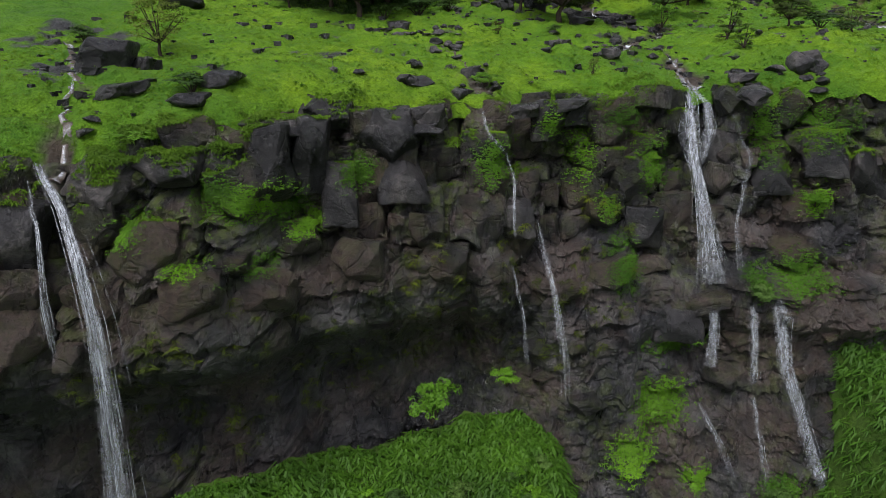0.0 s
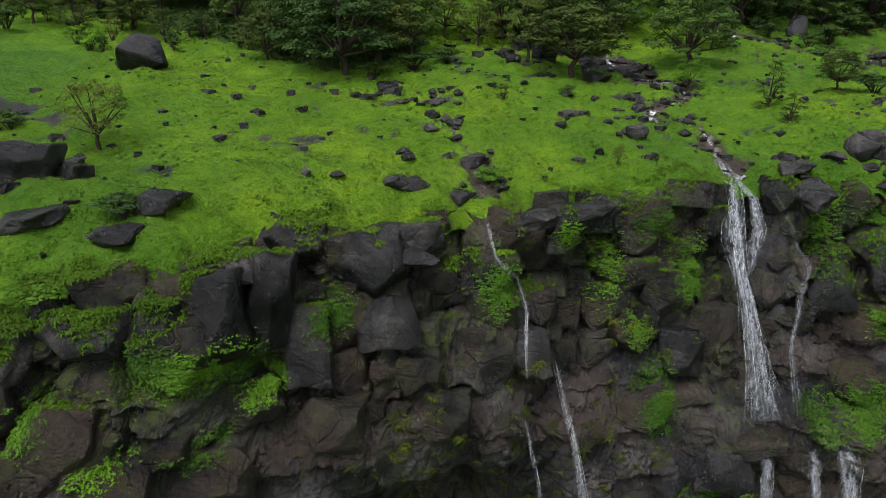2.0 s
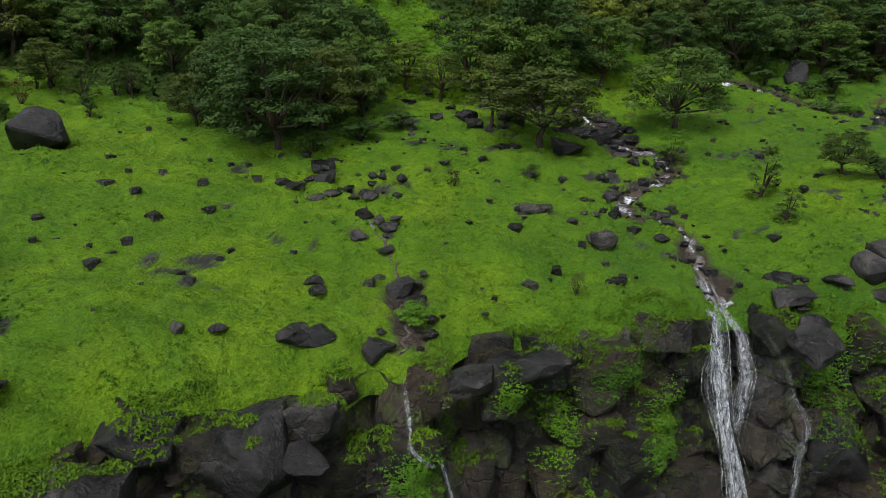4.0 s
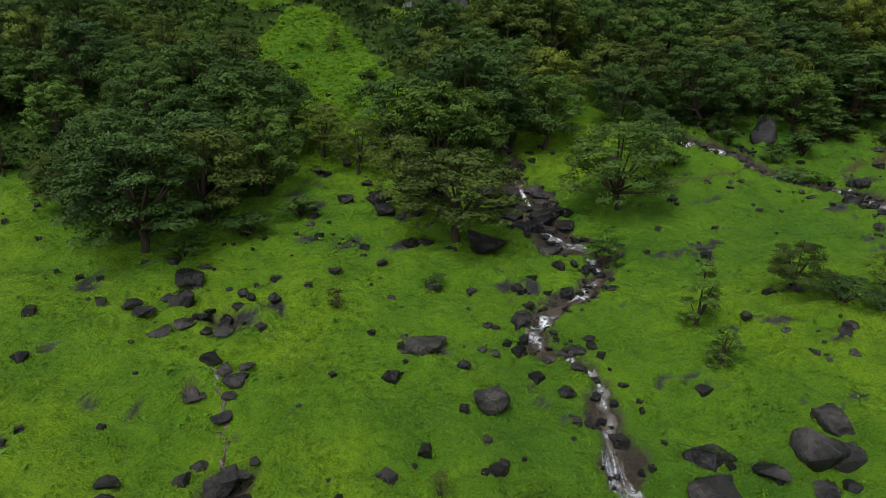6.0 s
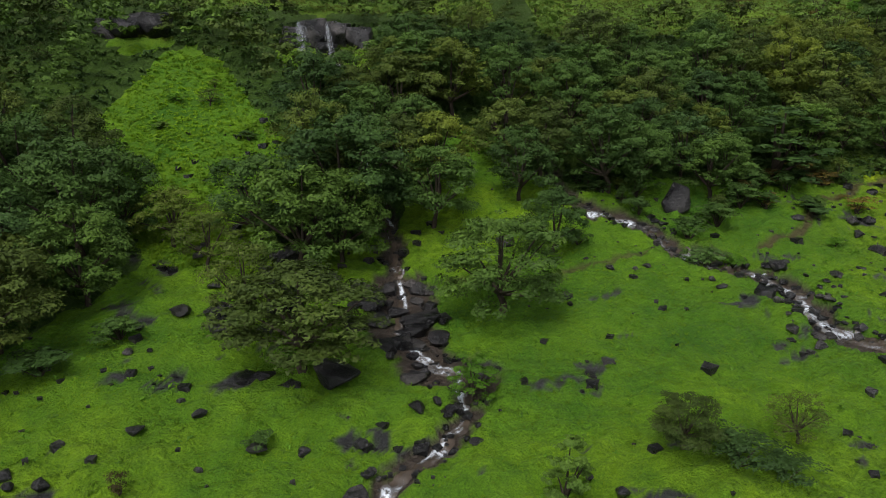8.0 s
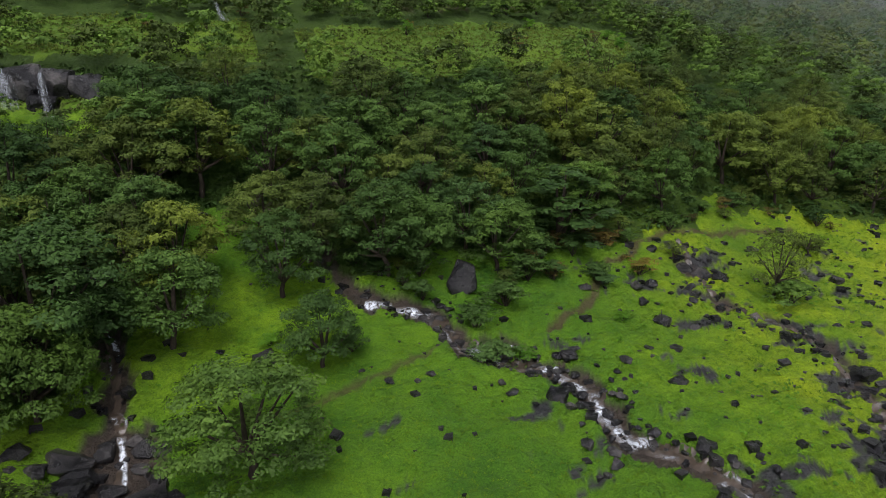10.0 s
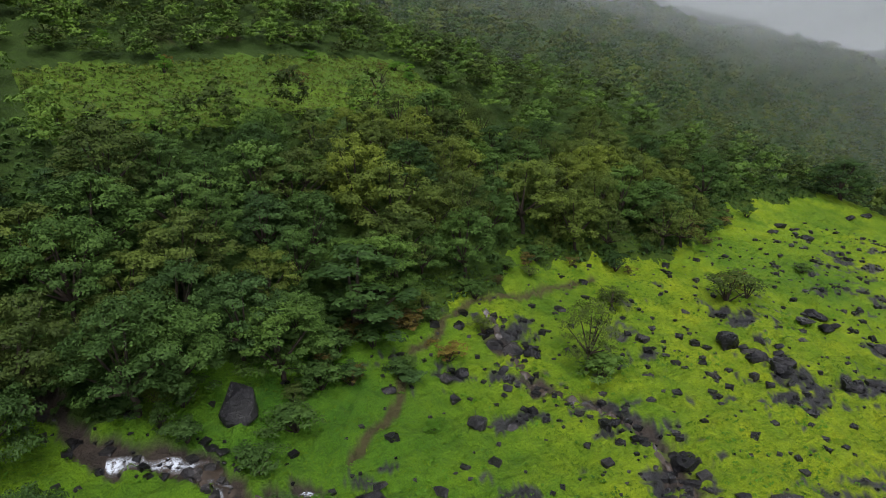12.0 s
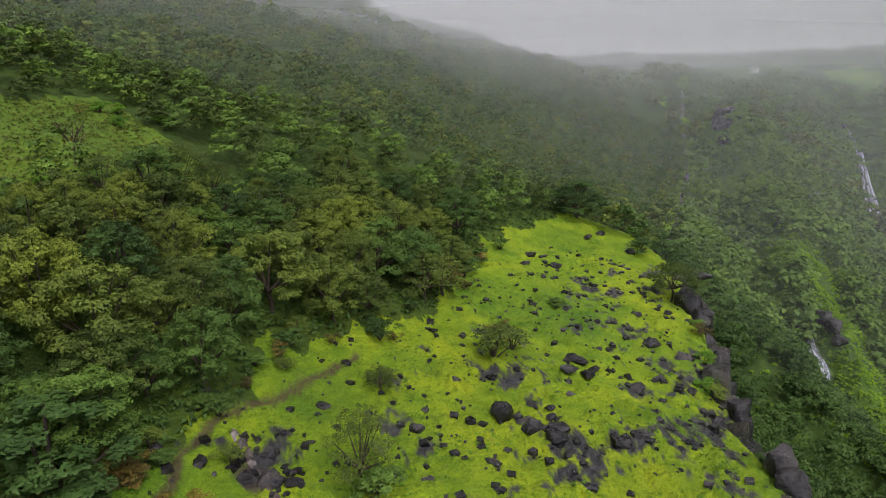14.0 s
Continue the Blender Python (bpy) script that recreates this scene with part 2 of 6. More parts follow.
def rock_colours(k, at=None):
    big = k.noise(0.35, 5, 0.6, at)
    fine = k.noise(5.0, 8, 0.72, at)
    base = k.ramp(big, (0.36, (0.006, 0.0063, 0.0072)), (0.5, (0.024, 0.0245, 0.027)), (0.66, (0.100, 0.096, 0.094)))
    return k.mix(0.55, base, k.ramp(fine, (0.36, (0.12, 0.12, 0.13)), (0.5, (0.85, 0.85, 0.85)), (0.66, (2.1, 2.05, 2.0))), "MULTIPLY"), fine


def make_rock():
    k = Kit("basalt")
    at = k.place()
    col, fine = rock_colours(k, at)
    info = k.n.new("ShaderNodeObjectInfo")
    col = k.mix(1.0, col, k.ramp(info.outputs["Random"], (0.0, (0.40, 0.40, 0.41)), (1.0, (1.0, 0.95, 0.9))), "MULTIPLY")
    lichen = k.ramp(k.noise(2.3, 6, 0.7, at), (0.6, (0, 0, 0)), (0.7, (1, 1, 1)))
    col = k.mix(k.maths("MULTIPLY", lichen, 0.3), col, (0.10, 0.11, 0.07))
    joints = k.cracks(0.55, at, 0.03)
    k.bump(k.maths("ADD", k.maths("ADD", fine, k.maths("MULTIPLY", k.noise(1.6, 5, 0.6, at), 0.5)), k.maths("MULTIPLY", joints, 0.2)), 0.8, 0.16)
    return k.done(col, k.ramp(k.noise(1.2, 3, 0.5, at), (0.3, (0.2,) * 3), (0.7, (0.45,) * 3)), 0.4)


def make_cliff_rock(name="cliff_basalt", pieces=False):
    k = Kit(name)
    at = k.place()
    col, fine = rock_colours(k, at)
    if pieces:
        info = k.n.new("ShaderNodeObjectInfo")
        col = k.mix(1.0, col, k.ramp(info.outputs["Random"], (0.0, (0.26, 0.26, 0.28)), (0.6, (0.56, 0.54, 0.53)), (1.0, (1.0, 0.88, 0.78))), "MULTIPLY")
    brown = k.ramp(k.noise(0.16, 4, 0.6, at, (1, 1, 1.6)), (0.46, (0, 0, 0)), (0.6, (1, 1, 1)))
    col = k.mix(k.maths("MULTIPLY", brown, 0.5), col, k.mix(0.7, (0.118, 0.080, 0.060), k.ramp(fine, (0.34, (0.25,) * 3), (0.68, (1.6,) * 3)), "MULTIPLY"))
    streak = k.ramp(k.noise(0.9, 4, 0.6, at, (1.6, 1.6, 0.12)), (0.45, (0, 0, 0)), (0.66, (1, 1, 1)))
    col = k.mix(k.maths("MULTIPLY", streak, 0.3), col, (0.034, 0.035, 0.038))
    moss = k.maths("MULTIPLY", 0.25 if pieces else k.attr("moss"), k.ramp(k.noise(1.6, 6, 0.65, at), (0.45, (0, 0, 0)), (0.6, (1, 1, 1))))
    col = k.mix(moss, col, k.mix(k.noise(3, 4, 0.6, at), (0.045, 0.075, 0.015), (0.11, 0.13, 0.03)))
    crack = k.maths("ADD", k.maths("MULTIPLY", fine, 0.9), k.maths("MULTIPLY", k.noise(1.6, 7, 0.66, at, (1, 1, 2.6)), 0.55))
    joints = k.cracks(0.42, at, 0.03)
    col = k.mix(joints, k.mix(1.0, col, (0.6, 0.6, 0.6), "MULTIPLY"), col)
    k.bump(k.maths("ADD", crack, k.maths("MULTIPLY", joints, 0.25)), 1.0, 0.3)
    return k.done(col, k.ramp(streak, (0.0, (0.42,) * 3), (1.0, (0.17,) * 3)), 0.45 if pieces else 0.7)


def make_turf():
    k = Kit("turf")
    at = k.place()
    big, mid, fine = k.noise(0.055, 4, 0.55, at), k.noise(0.42, 5, 0.6, at), k.noise(10.0, 5, 0.75, at)
    col = k.ramp(big, (0.36, (0.088, 0.232, 0.010)), (0.5, (0.140, 0.310, 0.009)), (0.62, (0.190, 0.365, 0.009)))
    col = k.mix(0.75, col, k.ramp(mid, (0.32, (0.55, 0.72, 0.7)), (0.52, (1, 1, 1)), (0.7, (1.35, 1.2, 0.9))), "MULTIPLY")
    col = k.mix(0.9, col, k.ramp(fine, (0.30, (0.50, 0.55, 0.5)), (0.66, (1.30, 1.26, 1.15))), "MULTIPLY")
    sallow = k.maths("MULTIPLY", k.attr("sallow"), k.ramp(k.noise(0.12, 4, 0.6, at), (0.3, (0.35,) * 3), (0.6, (1.0,) * 3)))
    col = k.mix(sallow, col, k.mix(1.0, col, (1.9, 1.3, 1.15), "MULTIPLY"))
    col = k.mix(k.maths("MULTIPLY", k.attr("upland"), 0.5), col, k.mix(k.noise(0.5, 5, 0.65, at), (0.075, 0.120, 0.018), (0.165, 0.225, 0.032)))
    dots = k.ramp(k.noise(1.7, 5, 0.7, at), (0.56, (0, 0, 0)), (0.66, (1, 1, 1)))
    col = k.mix(k.maths("MULTIPLY", dots, 0.3), col, (0.045, 0.105, 0.012))
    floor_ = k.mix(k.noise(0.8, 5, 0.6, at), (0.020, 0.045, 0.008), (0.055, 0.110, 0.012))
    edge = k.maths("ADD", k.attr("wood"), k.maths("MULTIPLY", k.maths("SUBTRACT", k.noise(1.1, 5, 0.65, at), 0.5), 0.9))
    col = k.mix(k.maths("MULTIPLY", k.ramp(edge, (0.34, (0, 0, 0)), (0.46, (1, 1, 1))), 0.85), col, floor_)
    stone, grit = rock_colours(k, at)
    wet = k.mix(k.noise(0.9, 5, 0.6, at), (0.045, 0.043, 0.042), (0.14, 0.105, 0.075))
    col = k.mix(k.attr("slab"), col, k.mix(0.6, stone, (0.082, 0.085, 0.084)))
    col = k.mix(k.attr("bed"), col, k.mix(0.5, wet, k.ramp(grit, (0.3, (0.4,) * 3), (0.7, (1.4,) * 3)), "MULTIPLY"))
    col = k.mix(k.attr("path"), col, k.mix(k.noise(3.0, 4, 0.6, at), (0.075, 0.055, 0.025), (0.13, 0.10, 0.05)))
    cushions = k.maths("ADD", k.maths("MULTIPLY", k.noise(0.9, 5, 0.62, at), 2.2), k.noise(2.8, 4, 0.6, at))
    k.bump(k.maths("ADD", k.maths("MULTIPLY", fine, 0.5), cushions), 1.0, 0.5)
    rgh = k.maths("SUBTRACT", 0.85, k.maths("MULTIPLY", k.maths("MAXIMUM", k.attr("bed"), k.attr("slab")), 0.45))
    return k.done(col, rgh, 0.3)


def make_valley():
    k = Kit("valley_growth")
    at = k.place()
    big, mid, fine = k.noise(0.03, 4, 0.6, at), k.noise(0.3, 5, 0.6, at), k.noise(4.0, 5, 0.7, at)
    col = k.ramp(big, (0.36, (0.035, 0.070, 0.012)), (0.5, (0.055, 0.110, 0.016)), (0.62, (0.085, 0.165, 0.018)))
    col = k.mix(0.8, col, k.ramp(mid, (0.3, (0.5, 0.6, 0.55)), (0.7, (1.2, 1.15, 1.0))), "MULTIPLY")
    col = k.mix(0.6, col, k.ramp(fine, (0.3, (0.4,) * 3), (0.6, (1.2,) * 3)), "MULTIPLY")
    k.bump(fine, 0.8, 0.2)
    return k.done(col, 0.85, 0.25)


def make_leaf(name, dark, light, shine=0.12, translucent=0.08):
    k = Kit(name)
    island = k.n.new("ShaderNodeNewGeometry").outputs["Random Per Island"]
    info = k.n.new("ShaderNodeObjectInfo").outputs["Random"]
    col = k.mix(k.maths("ADD", k.maths("MULTIPLY", island, 0.4), 0.38), dark, light)
    col = k.mix(0.8, col, k.ramp(info, (0.0, (0.48, 0.56, 0.64)), (0.35, (0.8, 0.84, 0.9)), (0.7, (1.1, 1.12, 1.0)), (1.0, (1.5, 1.42, 0.95))), "MULTIPLY")
    col = k.mix(0.6, col, k.ramp(k.noise(0.5, 3, 0.6, k.place()), (0.35, (0.6, 0.65, 0.6)), (0.65, (1.2, 1.15, 1.0))), "MULTIPLY")
    col = k.mix(0.7, col, k.ramp(k.noise(0.13, 2, 0.5, k.place()), (0.36, (0.62, 0.66, 0.7)), (0.64, (1.3, 1.28, 1.05))), "MULTIPLY")
    mat = k.done(col, 0.6, shine)
    thin = k.n.new("ShaderNodeBsdfTranslucent")
    k.l.new(col, thin.inputs["Color"])
    both = k.n.new("ShaderNodeMixShader")
    both.inputs["Fac"].default_value = translucent
    k.l.new(k.b.outputs["BSDF"], both.inputs[1])
    k.l.new(thin.outputs["BSDF"], both.inputs[2])
    k.l.new(both.outputs["Shader"], k.out.inputs["Surface"])
    return mat


def make_bark():
    k = Kit("bark")
    n = k.noise(6, 6, 0.7, None, (1, 1, 0.25))
    k.bump(n, 0.8, 0.05)
    return k.done(k.ramp(n, (0.3, (0.020, 0.016, 0.012)), (0.7, (0.075, 0.058, 0.042))), 0.85, 0.2)


def make_water(name, low, high, streak, stretch):
    """Falling or running white water: lit foam with gaps between its threads."""
    k = Kit(name)
    at = k.place()
    n = k.noise(streak, 6, 0.7, at, stretch)
    fac = k.maths("MULTIPLY", k.ramp(n, (low, (0, 0, 0)), (high, (1, 1, 1))), k.attr("foam"))
    k.done((0.74, 0.80, 0.86), 0.45, 0.4)
    clear = k.n.new("ShaderNodeBsdfTransparent")
    both = k.n.new("ShaderNodeMixShader")
    k.l.new(fac, both.inputs["Fac"])
    k.l.new(clear.outputs["BSDF"], both.inputs[1])
    k.l.new(k.b.outputs["BSDF"], both.inputs[2])
    k.l.new(both.outputs["Shader"], k.out.inputs["Surface"])
    return k.mat


def make_stream_bed_water():
    k = Kit("shallow_brown_water")
    at = k.place()
    k.bump(k.noise(4.0, 4, 0.6, at), 0.5, 0.06)
    return k.done(k.ramp(k.noise(0.9, 4, 0.6, at), (0.35, (0.036, 0.028, 0.020)), (0.65, (0.095, 0.072, 0.052))), 0.3, 0.4)


CLIFF_PIECE = make_cliff_rock("cliff_block", True)
SHALLOW = make_stream_bed_water()
ROCK, CLIFF, TURF, VALLEY, BARK = make_rock(), make_cliff_rock(), make_turf(), make_valley(), make_bark()
LEAF_A = make_leaf("leaf_deep_green", (0.010, 0.024, 0.008), (0.106, 0.196, 0.046))
LEAF_D = make_leaf("leaf_mid_green", (0.016, 0.036, 0.010), (0.135, 0.240, 0.054))
LEAF_B = make_leaf("leaf_olive", (0.016, 0.028, 0.008), (0.164, 0.224, 0.044))
LEAF_C = make_leaf("leaf_blue_green", (0.018, 0.042, 0.017), (0.112, 0.205, 0.056))
LEAF_E = make_leaf("leaf_russet", (0.030, 0.022, 0.008), (0.190, 0.150, 0.046))
HERB = make_leaf("herb_leaf", (0.062, 0.165, 0.012), (0.150, 0.330, 0.022), 0.3, 0.35)
GRASS = make_leaf("grass_blade", (0.120, 0.255, 0.011), (0.225, 0.380, 0.013), 0.25, 0.4)
FAR_WATER = make_water("far_falling_water", 0.36, 0.46, 0.35, (1, 1, 1))
FALLING, RUNNING = make_water("falling_water", 0.40, 0.66, 1.6, (5, 5, 0.35)), make_water("running_water", 0.38, 0.56, 4.5, (1, 1, 1))


# ---------------------------------------------------------------- meshes
def mesh_from(name, verts, faces, mat, smooth=True, attrs=None):
    """verts (n, 3) and faces (m, 3 or 4) as arrays."""
    me = bpy.data.meshes.new(name)
    verts, faces = np.asarray(verts, float), np.asarray(faces)
    k = faces.shape[1]
    me.vertices.add(len(verts))
    me.vertices.foreach_set("co", verts.ravel())
    me.loops.add(faces.size)
    me.loops.foreach_set("vertex_index", faces.ravel().astype(np.int32))
    me.polygons.add(len(faces))
    me.polygons.foreach_set("loop_start", np.arange(0, faces.size, k, dtype=np.int32))
    me.polygons.foreach_set("use_smooth", np.full(len(faces), smooth))
    for key, val in (attrs or {}).items():
        me.attributes.new(key, "FLOAT", "POINT").data.foreach_set("value", np.asarray(val, np.float32).ravel())
    me.materials.append(mat)
    me.update()
    me.validate()
    return me


def sheet(rows, cols):
    i = np.arange(rows * cols).reshape(rows, cols)
    return np.stack([i[:-1, :-1], i[:-1, 1:], i[1:, 1:], i[1:, :-1]], -1).reshape(-1, 4)


def part(name, data, parent, label=""):
    ob = new(name, data)
    ob.parent = parent
    return tagged(ob, label)


def base(name, x, y, z, label, category, group="", turn=0.0, size=1.0, kind=""):
    ob = new(name)
    ob.empty_display_size = 0.1
    ob.matrix_basis = pose(x, y, z, 0, 0, turn) @ Matrix.Scale(size, 4)
    return tagged(ob, label, category, group, kind)


# where the woods stand
EDGE_X = (-200, -60, -40, -24, -15, -9, -3, 0, 10, 14, 20, 24, 31, 41, 49, 58, 70, 79, 94, 98, 116, 140, 154, 220, 300)
EDGE_Y = (70, 72, 76, 77, 70, 65, 73, 81, 81, 84, 88, 94, 91, 91.5, 92.5, 93.5, 98, 97, 96, 99, 104, 104, 98, 109, 128)


def wood(x, y):
    """1 where trees stand closely, 0 in the open."""
    w = step(y - np.interp(x, EDGE_X, EDGE_Y) + 1.5 * rough(x / 3.5, y / 3.5, 73, 3), -0.5, 0.5)
    left = np.interp(y, (76, 80, 88, 91, 97, 106, 112), (0.5, -1.5, -6, -8.5, -10.5, -8.5, -6))
    right = np.interp(y, (76, 80, 90, 93, 99, 107, 112), (5, 6, 9, 8, 4, -0.5, -4))
    w = w * (1 - (x > left) * (x < right) * (y < 110))
    w = w * (1 - (x > 19.5) * (x < 27.5) * (y < 98))
    w = w * (1 - (np.hypot((x - 9) / 1.2, y - 113) < 5)) * (1 - (np.hypot(x + 11, y - 112) < 3.5))
    w = w * (1 - (x > 34) * (x < 86) * (y > 119 + 2.5 * grain(x / 9, x * 0, 70)) * (y < 135 + 0.16 * (x - 34)))
    w = w * (1 - (x > -30) * (x < 29) * (y > 125) * (y < 137 + 2 * grain(x / 7, x * 0, 71)))
    return w


# ---------------------------------------------------------------- the ground
gx = np.concatenate([-spread(28, 300, 0.6, 1.07)[::-1], np.arange(-27.7, 62, 0.28), np.arange(62, 132, 0.45), spread(132, 4600, 0.8, 1.05)])
gv = np.concatenate([[-0.25, 0.0], np.arange(0.22, 20, 0.24), np.arange(20, 46, 0.36), spread(46.3, 900, 0.45, 1.037)])
X, V = np.meshgrid(gx, gv)
Y = rim(X) + V
Z = land(X, Y)
Z[0] -= 0.6
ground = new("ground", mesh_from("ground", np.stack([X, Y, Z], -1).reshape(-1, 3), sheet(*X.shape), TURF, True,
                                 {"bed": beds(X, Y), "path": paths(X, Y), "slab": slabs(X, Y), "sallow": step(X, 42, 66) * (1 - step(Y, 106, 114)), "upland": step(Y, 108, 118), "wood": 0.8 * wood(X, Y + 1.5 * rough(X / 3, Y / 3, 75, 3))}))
tagged(ground, "bright green rain-soaked turf with bare rock and stream beds", "grass slope", kind="structure")

# the slopes below
lx = np.concatenate([-spread(36, 600, 1.0, 1.1)[::-1], np.arange(-35, 40, 0.5), spread(40, 4600, 0.8, 1.03)])
lv = np.concatenate([np.arange(-2, 22, 0.5), spread(22, 4600, 0.7, 1.055)])
X, V = np.meshgrid(lx, lv)
Y = rim(X) - 4 - V
Z = foot(X, Y)
valley = new("valley_ground", mesh_from("valley_ground", np.stack([X, Y, Z], -1).reshape(-1, 3)[:, :], sheet(*X.shape)[:, ::-1], VALLEY))
tagged(valley, "green overgrown slopes falling away into the valley", "valley slope", kind="structure")


# ---------------------------------------------------------------- the cliff
def batter(x, drop):
    """How far the bare face stands out from the rim, so many metres below it."""
    z = land(x, rim(x) + 0.3) - drop
    slope = 0.36 * drop
    left = 1 - step(x, 0, 8)
    bulge = left * (1.8 * np.exp(-((z - 18.8) / 3.2) ** 2) - 6.2 * step(16.5 - z, 0, 5.5) + 0.8 * np.exp(-((z - 24) / 2) ** 2))
    right = step(x, 10, 15) * (1 - step(x, 30, 34))
    ledge = right * (1.9 * step(16.2 - z, 0, 0.9) - 1.7 * step(13.4 - z, 0, 2.0) + 1.0 * step(8.5 - z, 0, 3))
    mid = step(x, 3, 7) * (1 - step(x, 10, 14)) * (1.2 * step(19 - z, 0, 3) - 0.8 * step(13 - z, 0, 3))
    return slope + bulge + ledge + mid


def crags(x, drop):
    """The broken blocks of the face: their outward shift, and how near a joint is."""
    wx, wz = x + 0.5 * grain(x / 2.1, drop / 2.1, 80), drop + 0.5 * grain(x / 2.1, drop / 2.1, 81)
    top = 1 - step(drop, 6.5 + 1.5 * grain(x / 5, x * 0, 82), 9.5)
    a, ea = cells(wx / 2.9, wz / 3.4, 100)
    b, eb = cells(wx / 1.5, wz / 1.25, 200)
    c, ec = cells(wx / 0.55, wz / 0.42, 300)
    out = (0.35 + 0.85 * top) * (1.3 * (a[0] - 0.5) + 0.9 * a[3] * (a[1] - 0.5) - 1.0 * a[4] * (a[2] - 0.3)) - (0.25 + 0.75 * top) * (1 - step(ea, 0.0, 0.2)) * 0.8
    out = out + (0.6 - 0.2 * top) * (0.85 * (b[0] - 0.5) + 0.5 * b[3] * (b[1] - 0.5) - 0.4 * b[4] * (b[2] - 0.2)) - 0.22 * (1 - step(eb, 0.0, 0.16))
    out = out + 0.13 * (c[0] - 0.5) + 0.12 * c[3] * (c[1] - 0.5) - 0.05 * (1 - step(ec, 0, 0.2))
    bed_ = drop / 2.3 + 0.35 * rough(x / 7, drop / 9, 85, 2)
    out = out + 0.42 * (bed_ - np.floor(bed_) - 0.5) * step(np.abs(grain(x / 4, np.floor(bed_), 86)), 0.1, 0.4)
    return out + 0.10 * rough(x / 0.5, drop / 0.5, 90, 3), top


def face(x, drop):
    """A place on the face: x along it, so many metres below the rim."""
    shift, top = crags(x, drop)
    fade = step(drop, 0, 0.7)
    y = rim(x) + 0.15 - batter(x, drop) - (shift - 0.35 * top * step(drop, 0.7, 2.2)) * fade
    return y, land(x, rim(x) + 0.3) - 0.2 - drop


def cliff(x0, x1, dx, deep, dz):
    cx, cd = np.arange(x0, x1 + dx / 2, dx), np.concatenate([[0, 0.12], np.arange(0.3, deep, dz)])
    X, D = np.meshgrid(cx, cd)
    Y, Z = face(X, D)
    moss = np.clip(0.75 * (1 - step(D, 2, 9)) + 0.25 + 0.5 * rough(X / 5, D / 5, 95, 3), 0, 1)
    return mesh_from("cliff", np.stack([X, Y, Z], -1).reshape(-1, 3), sheet(*X.shape)[:, ::-1], CLIFF, False, {"moss": moss})


tagged(new("cliff_west", cliff(-110, -30, 0.6, 34, 0.5)), "dark wet basalt cliff face", "cliff", kind="structure")
cliff_front = tagged(new("cliff_front", cliff(-30, 36, 0.14, 33, 0.15)), "dark wet basalt cliff face with fractured blocks and an undercut", "cliff", kind="structure")
tagged(new("cliff_far", cliff(165, 420, 1.0, 5, 0.5)), "dark rocky brow of the far slope", "cliff", kind="structure")
cliff_east = tagged(new("cliff_east", cliff(36, 165, 0.5, 50, 0.5)), "dark rocky cliff edge curving away above the gully", "cliff", kind="structure")


def on_land(x, y):
    return float(land(np.array([float(x)]), np.array([float(y)]))[0])


def on_face(x, drop):
    y, z = face(np.array([float(x)]), np.array([float(drop)]))
    return float(y[0]), float(z[0])


# ---------------------------------------------------------------- rocks on the turf: (x, y, width)
ROCKS_WEST_BROOK = [(-6, 58.5, 1), (-5, 57.6, 0.9), (-3.5, 55.8, 1.2), (-5.7, 57.1, 0.5), (-0.9, 57.7, 1.2), (-1.2, 55.9, 1), (-0.5, 53.9, 1.1), (0.4, 53.3, 0.9), (0.9, 50.6, 1), (-12.6, 55.2, 0.4), (0.7, 46.4, 0.5), (-0.2, 46.9, 0.6), (-2, 46.6, 0.9), (-1.7, 45.6, 0.9), (-3.4, 42.1, 0.5), (3.5, 46.2, 0.7), (2.3, 46.8, 0.9), (1.8, 47.5, 1.1), (1.7, 44.6, 0.7), (3.8, 44.8, 0.7), (3.2, 43.9, 0.8), (5.9, 46.3, 0.4), (7.1, 44.9, 0.7), (-0.9, 43.5, 0.4), (-1.3, 43.3, 0.7), (-5, 42.2, 0.8), (-6.5, 41.9, 0.9), (-2.2, 42.6, 1.3)]
ROCKS_BROOK_MOUTH = [(9, 55.2, 1.2), (8.1, 56.7, 0.5), (12.3, 58, 0.6), (11, 54.4, 0.7), (11.9, 55.8, 0.5), (12.5, 55.3, 0.6), (12.1, 51.7, 1.3), (14, 58.5, 0.9), (17.3, 57.2, 0.8), (11.6, 48.1, 0.5), (20.4, 49.3, 1.6), (22.5, 48.2, 1.2), (20.1, 47.4, 1.2), (20.2, 46.9, 0.8), (20.3, 45.6, 1.6), (25.9, 50.3, 1.2), (25.4, 48.7, 1.8), (24.3, 47.6, 1.1), (25.3, 47.6, 0.9), (24.9, 46.5, 0.9), (14.6, 60.2, 0.7), (29.7, 56.1, 0.8), (28.9, 54.3, 0.6), (24, 58.4, 0.5), (25.1, 57.5, 0.8), (26.7, 56.4, 0.6), (16.3, 54.3, 0.8), (16.9, 54.1, 0.7), (16.8, 53.2, 0.7), (15.5, 52.8, 0.9)]
ROCKS_BROOK_MOUTH_FURTHER = [(17.8, 52.8, 0.5)]
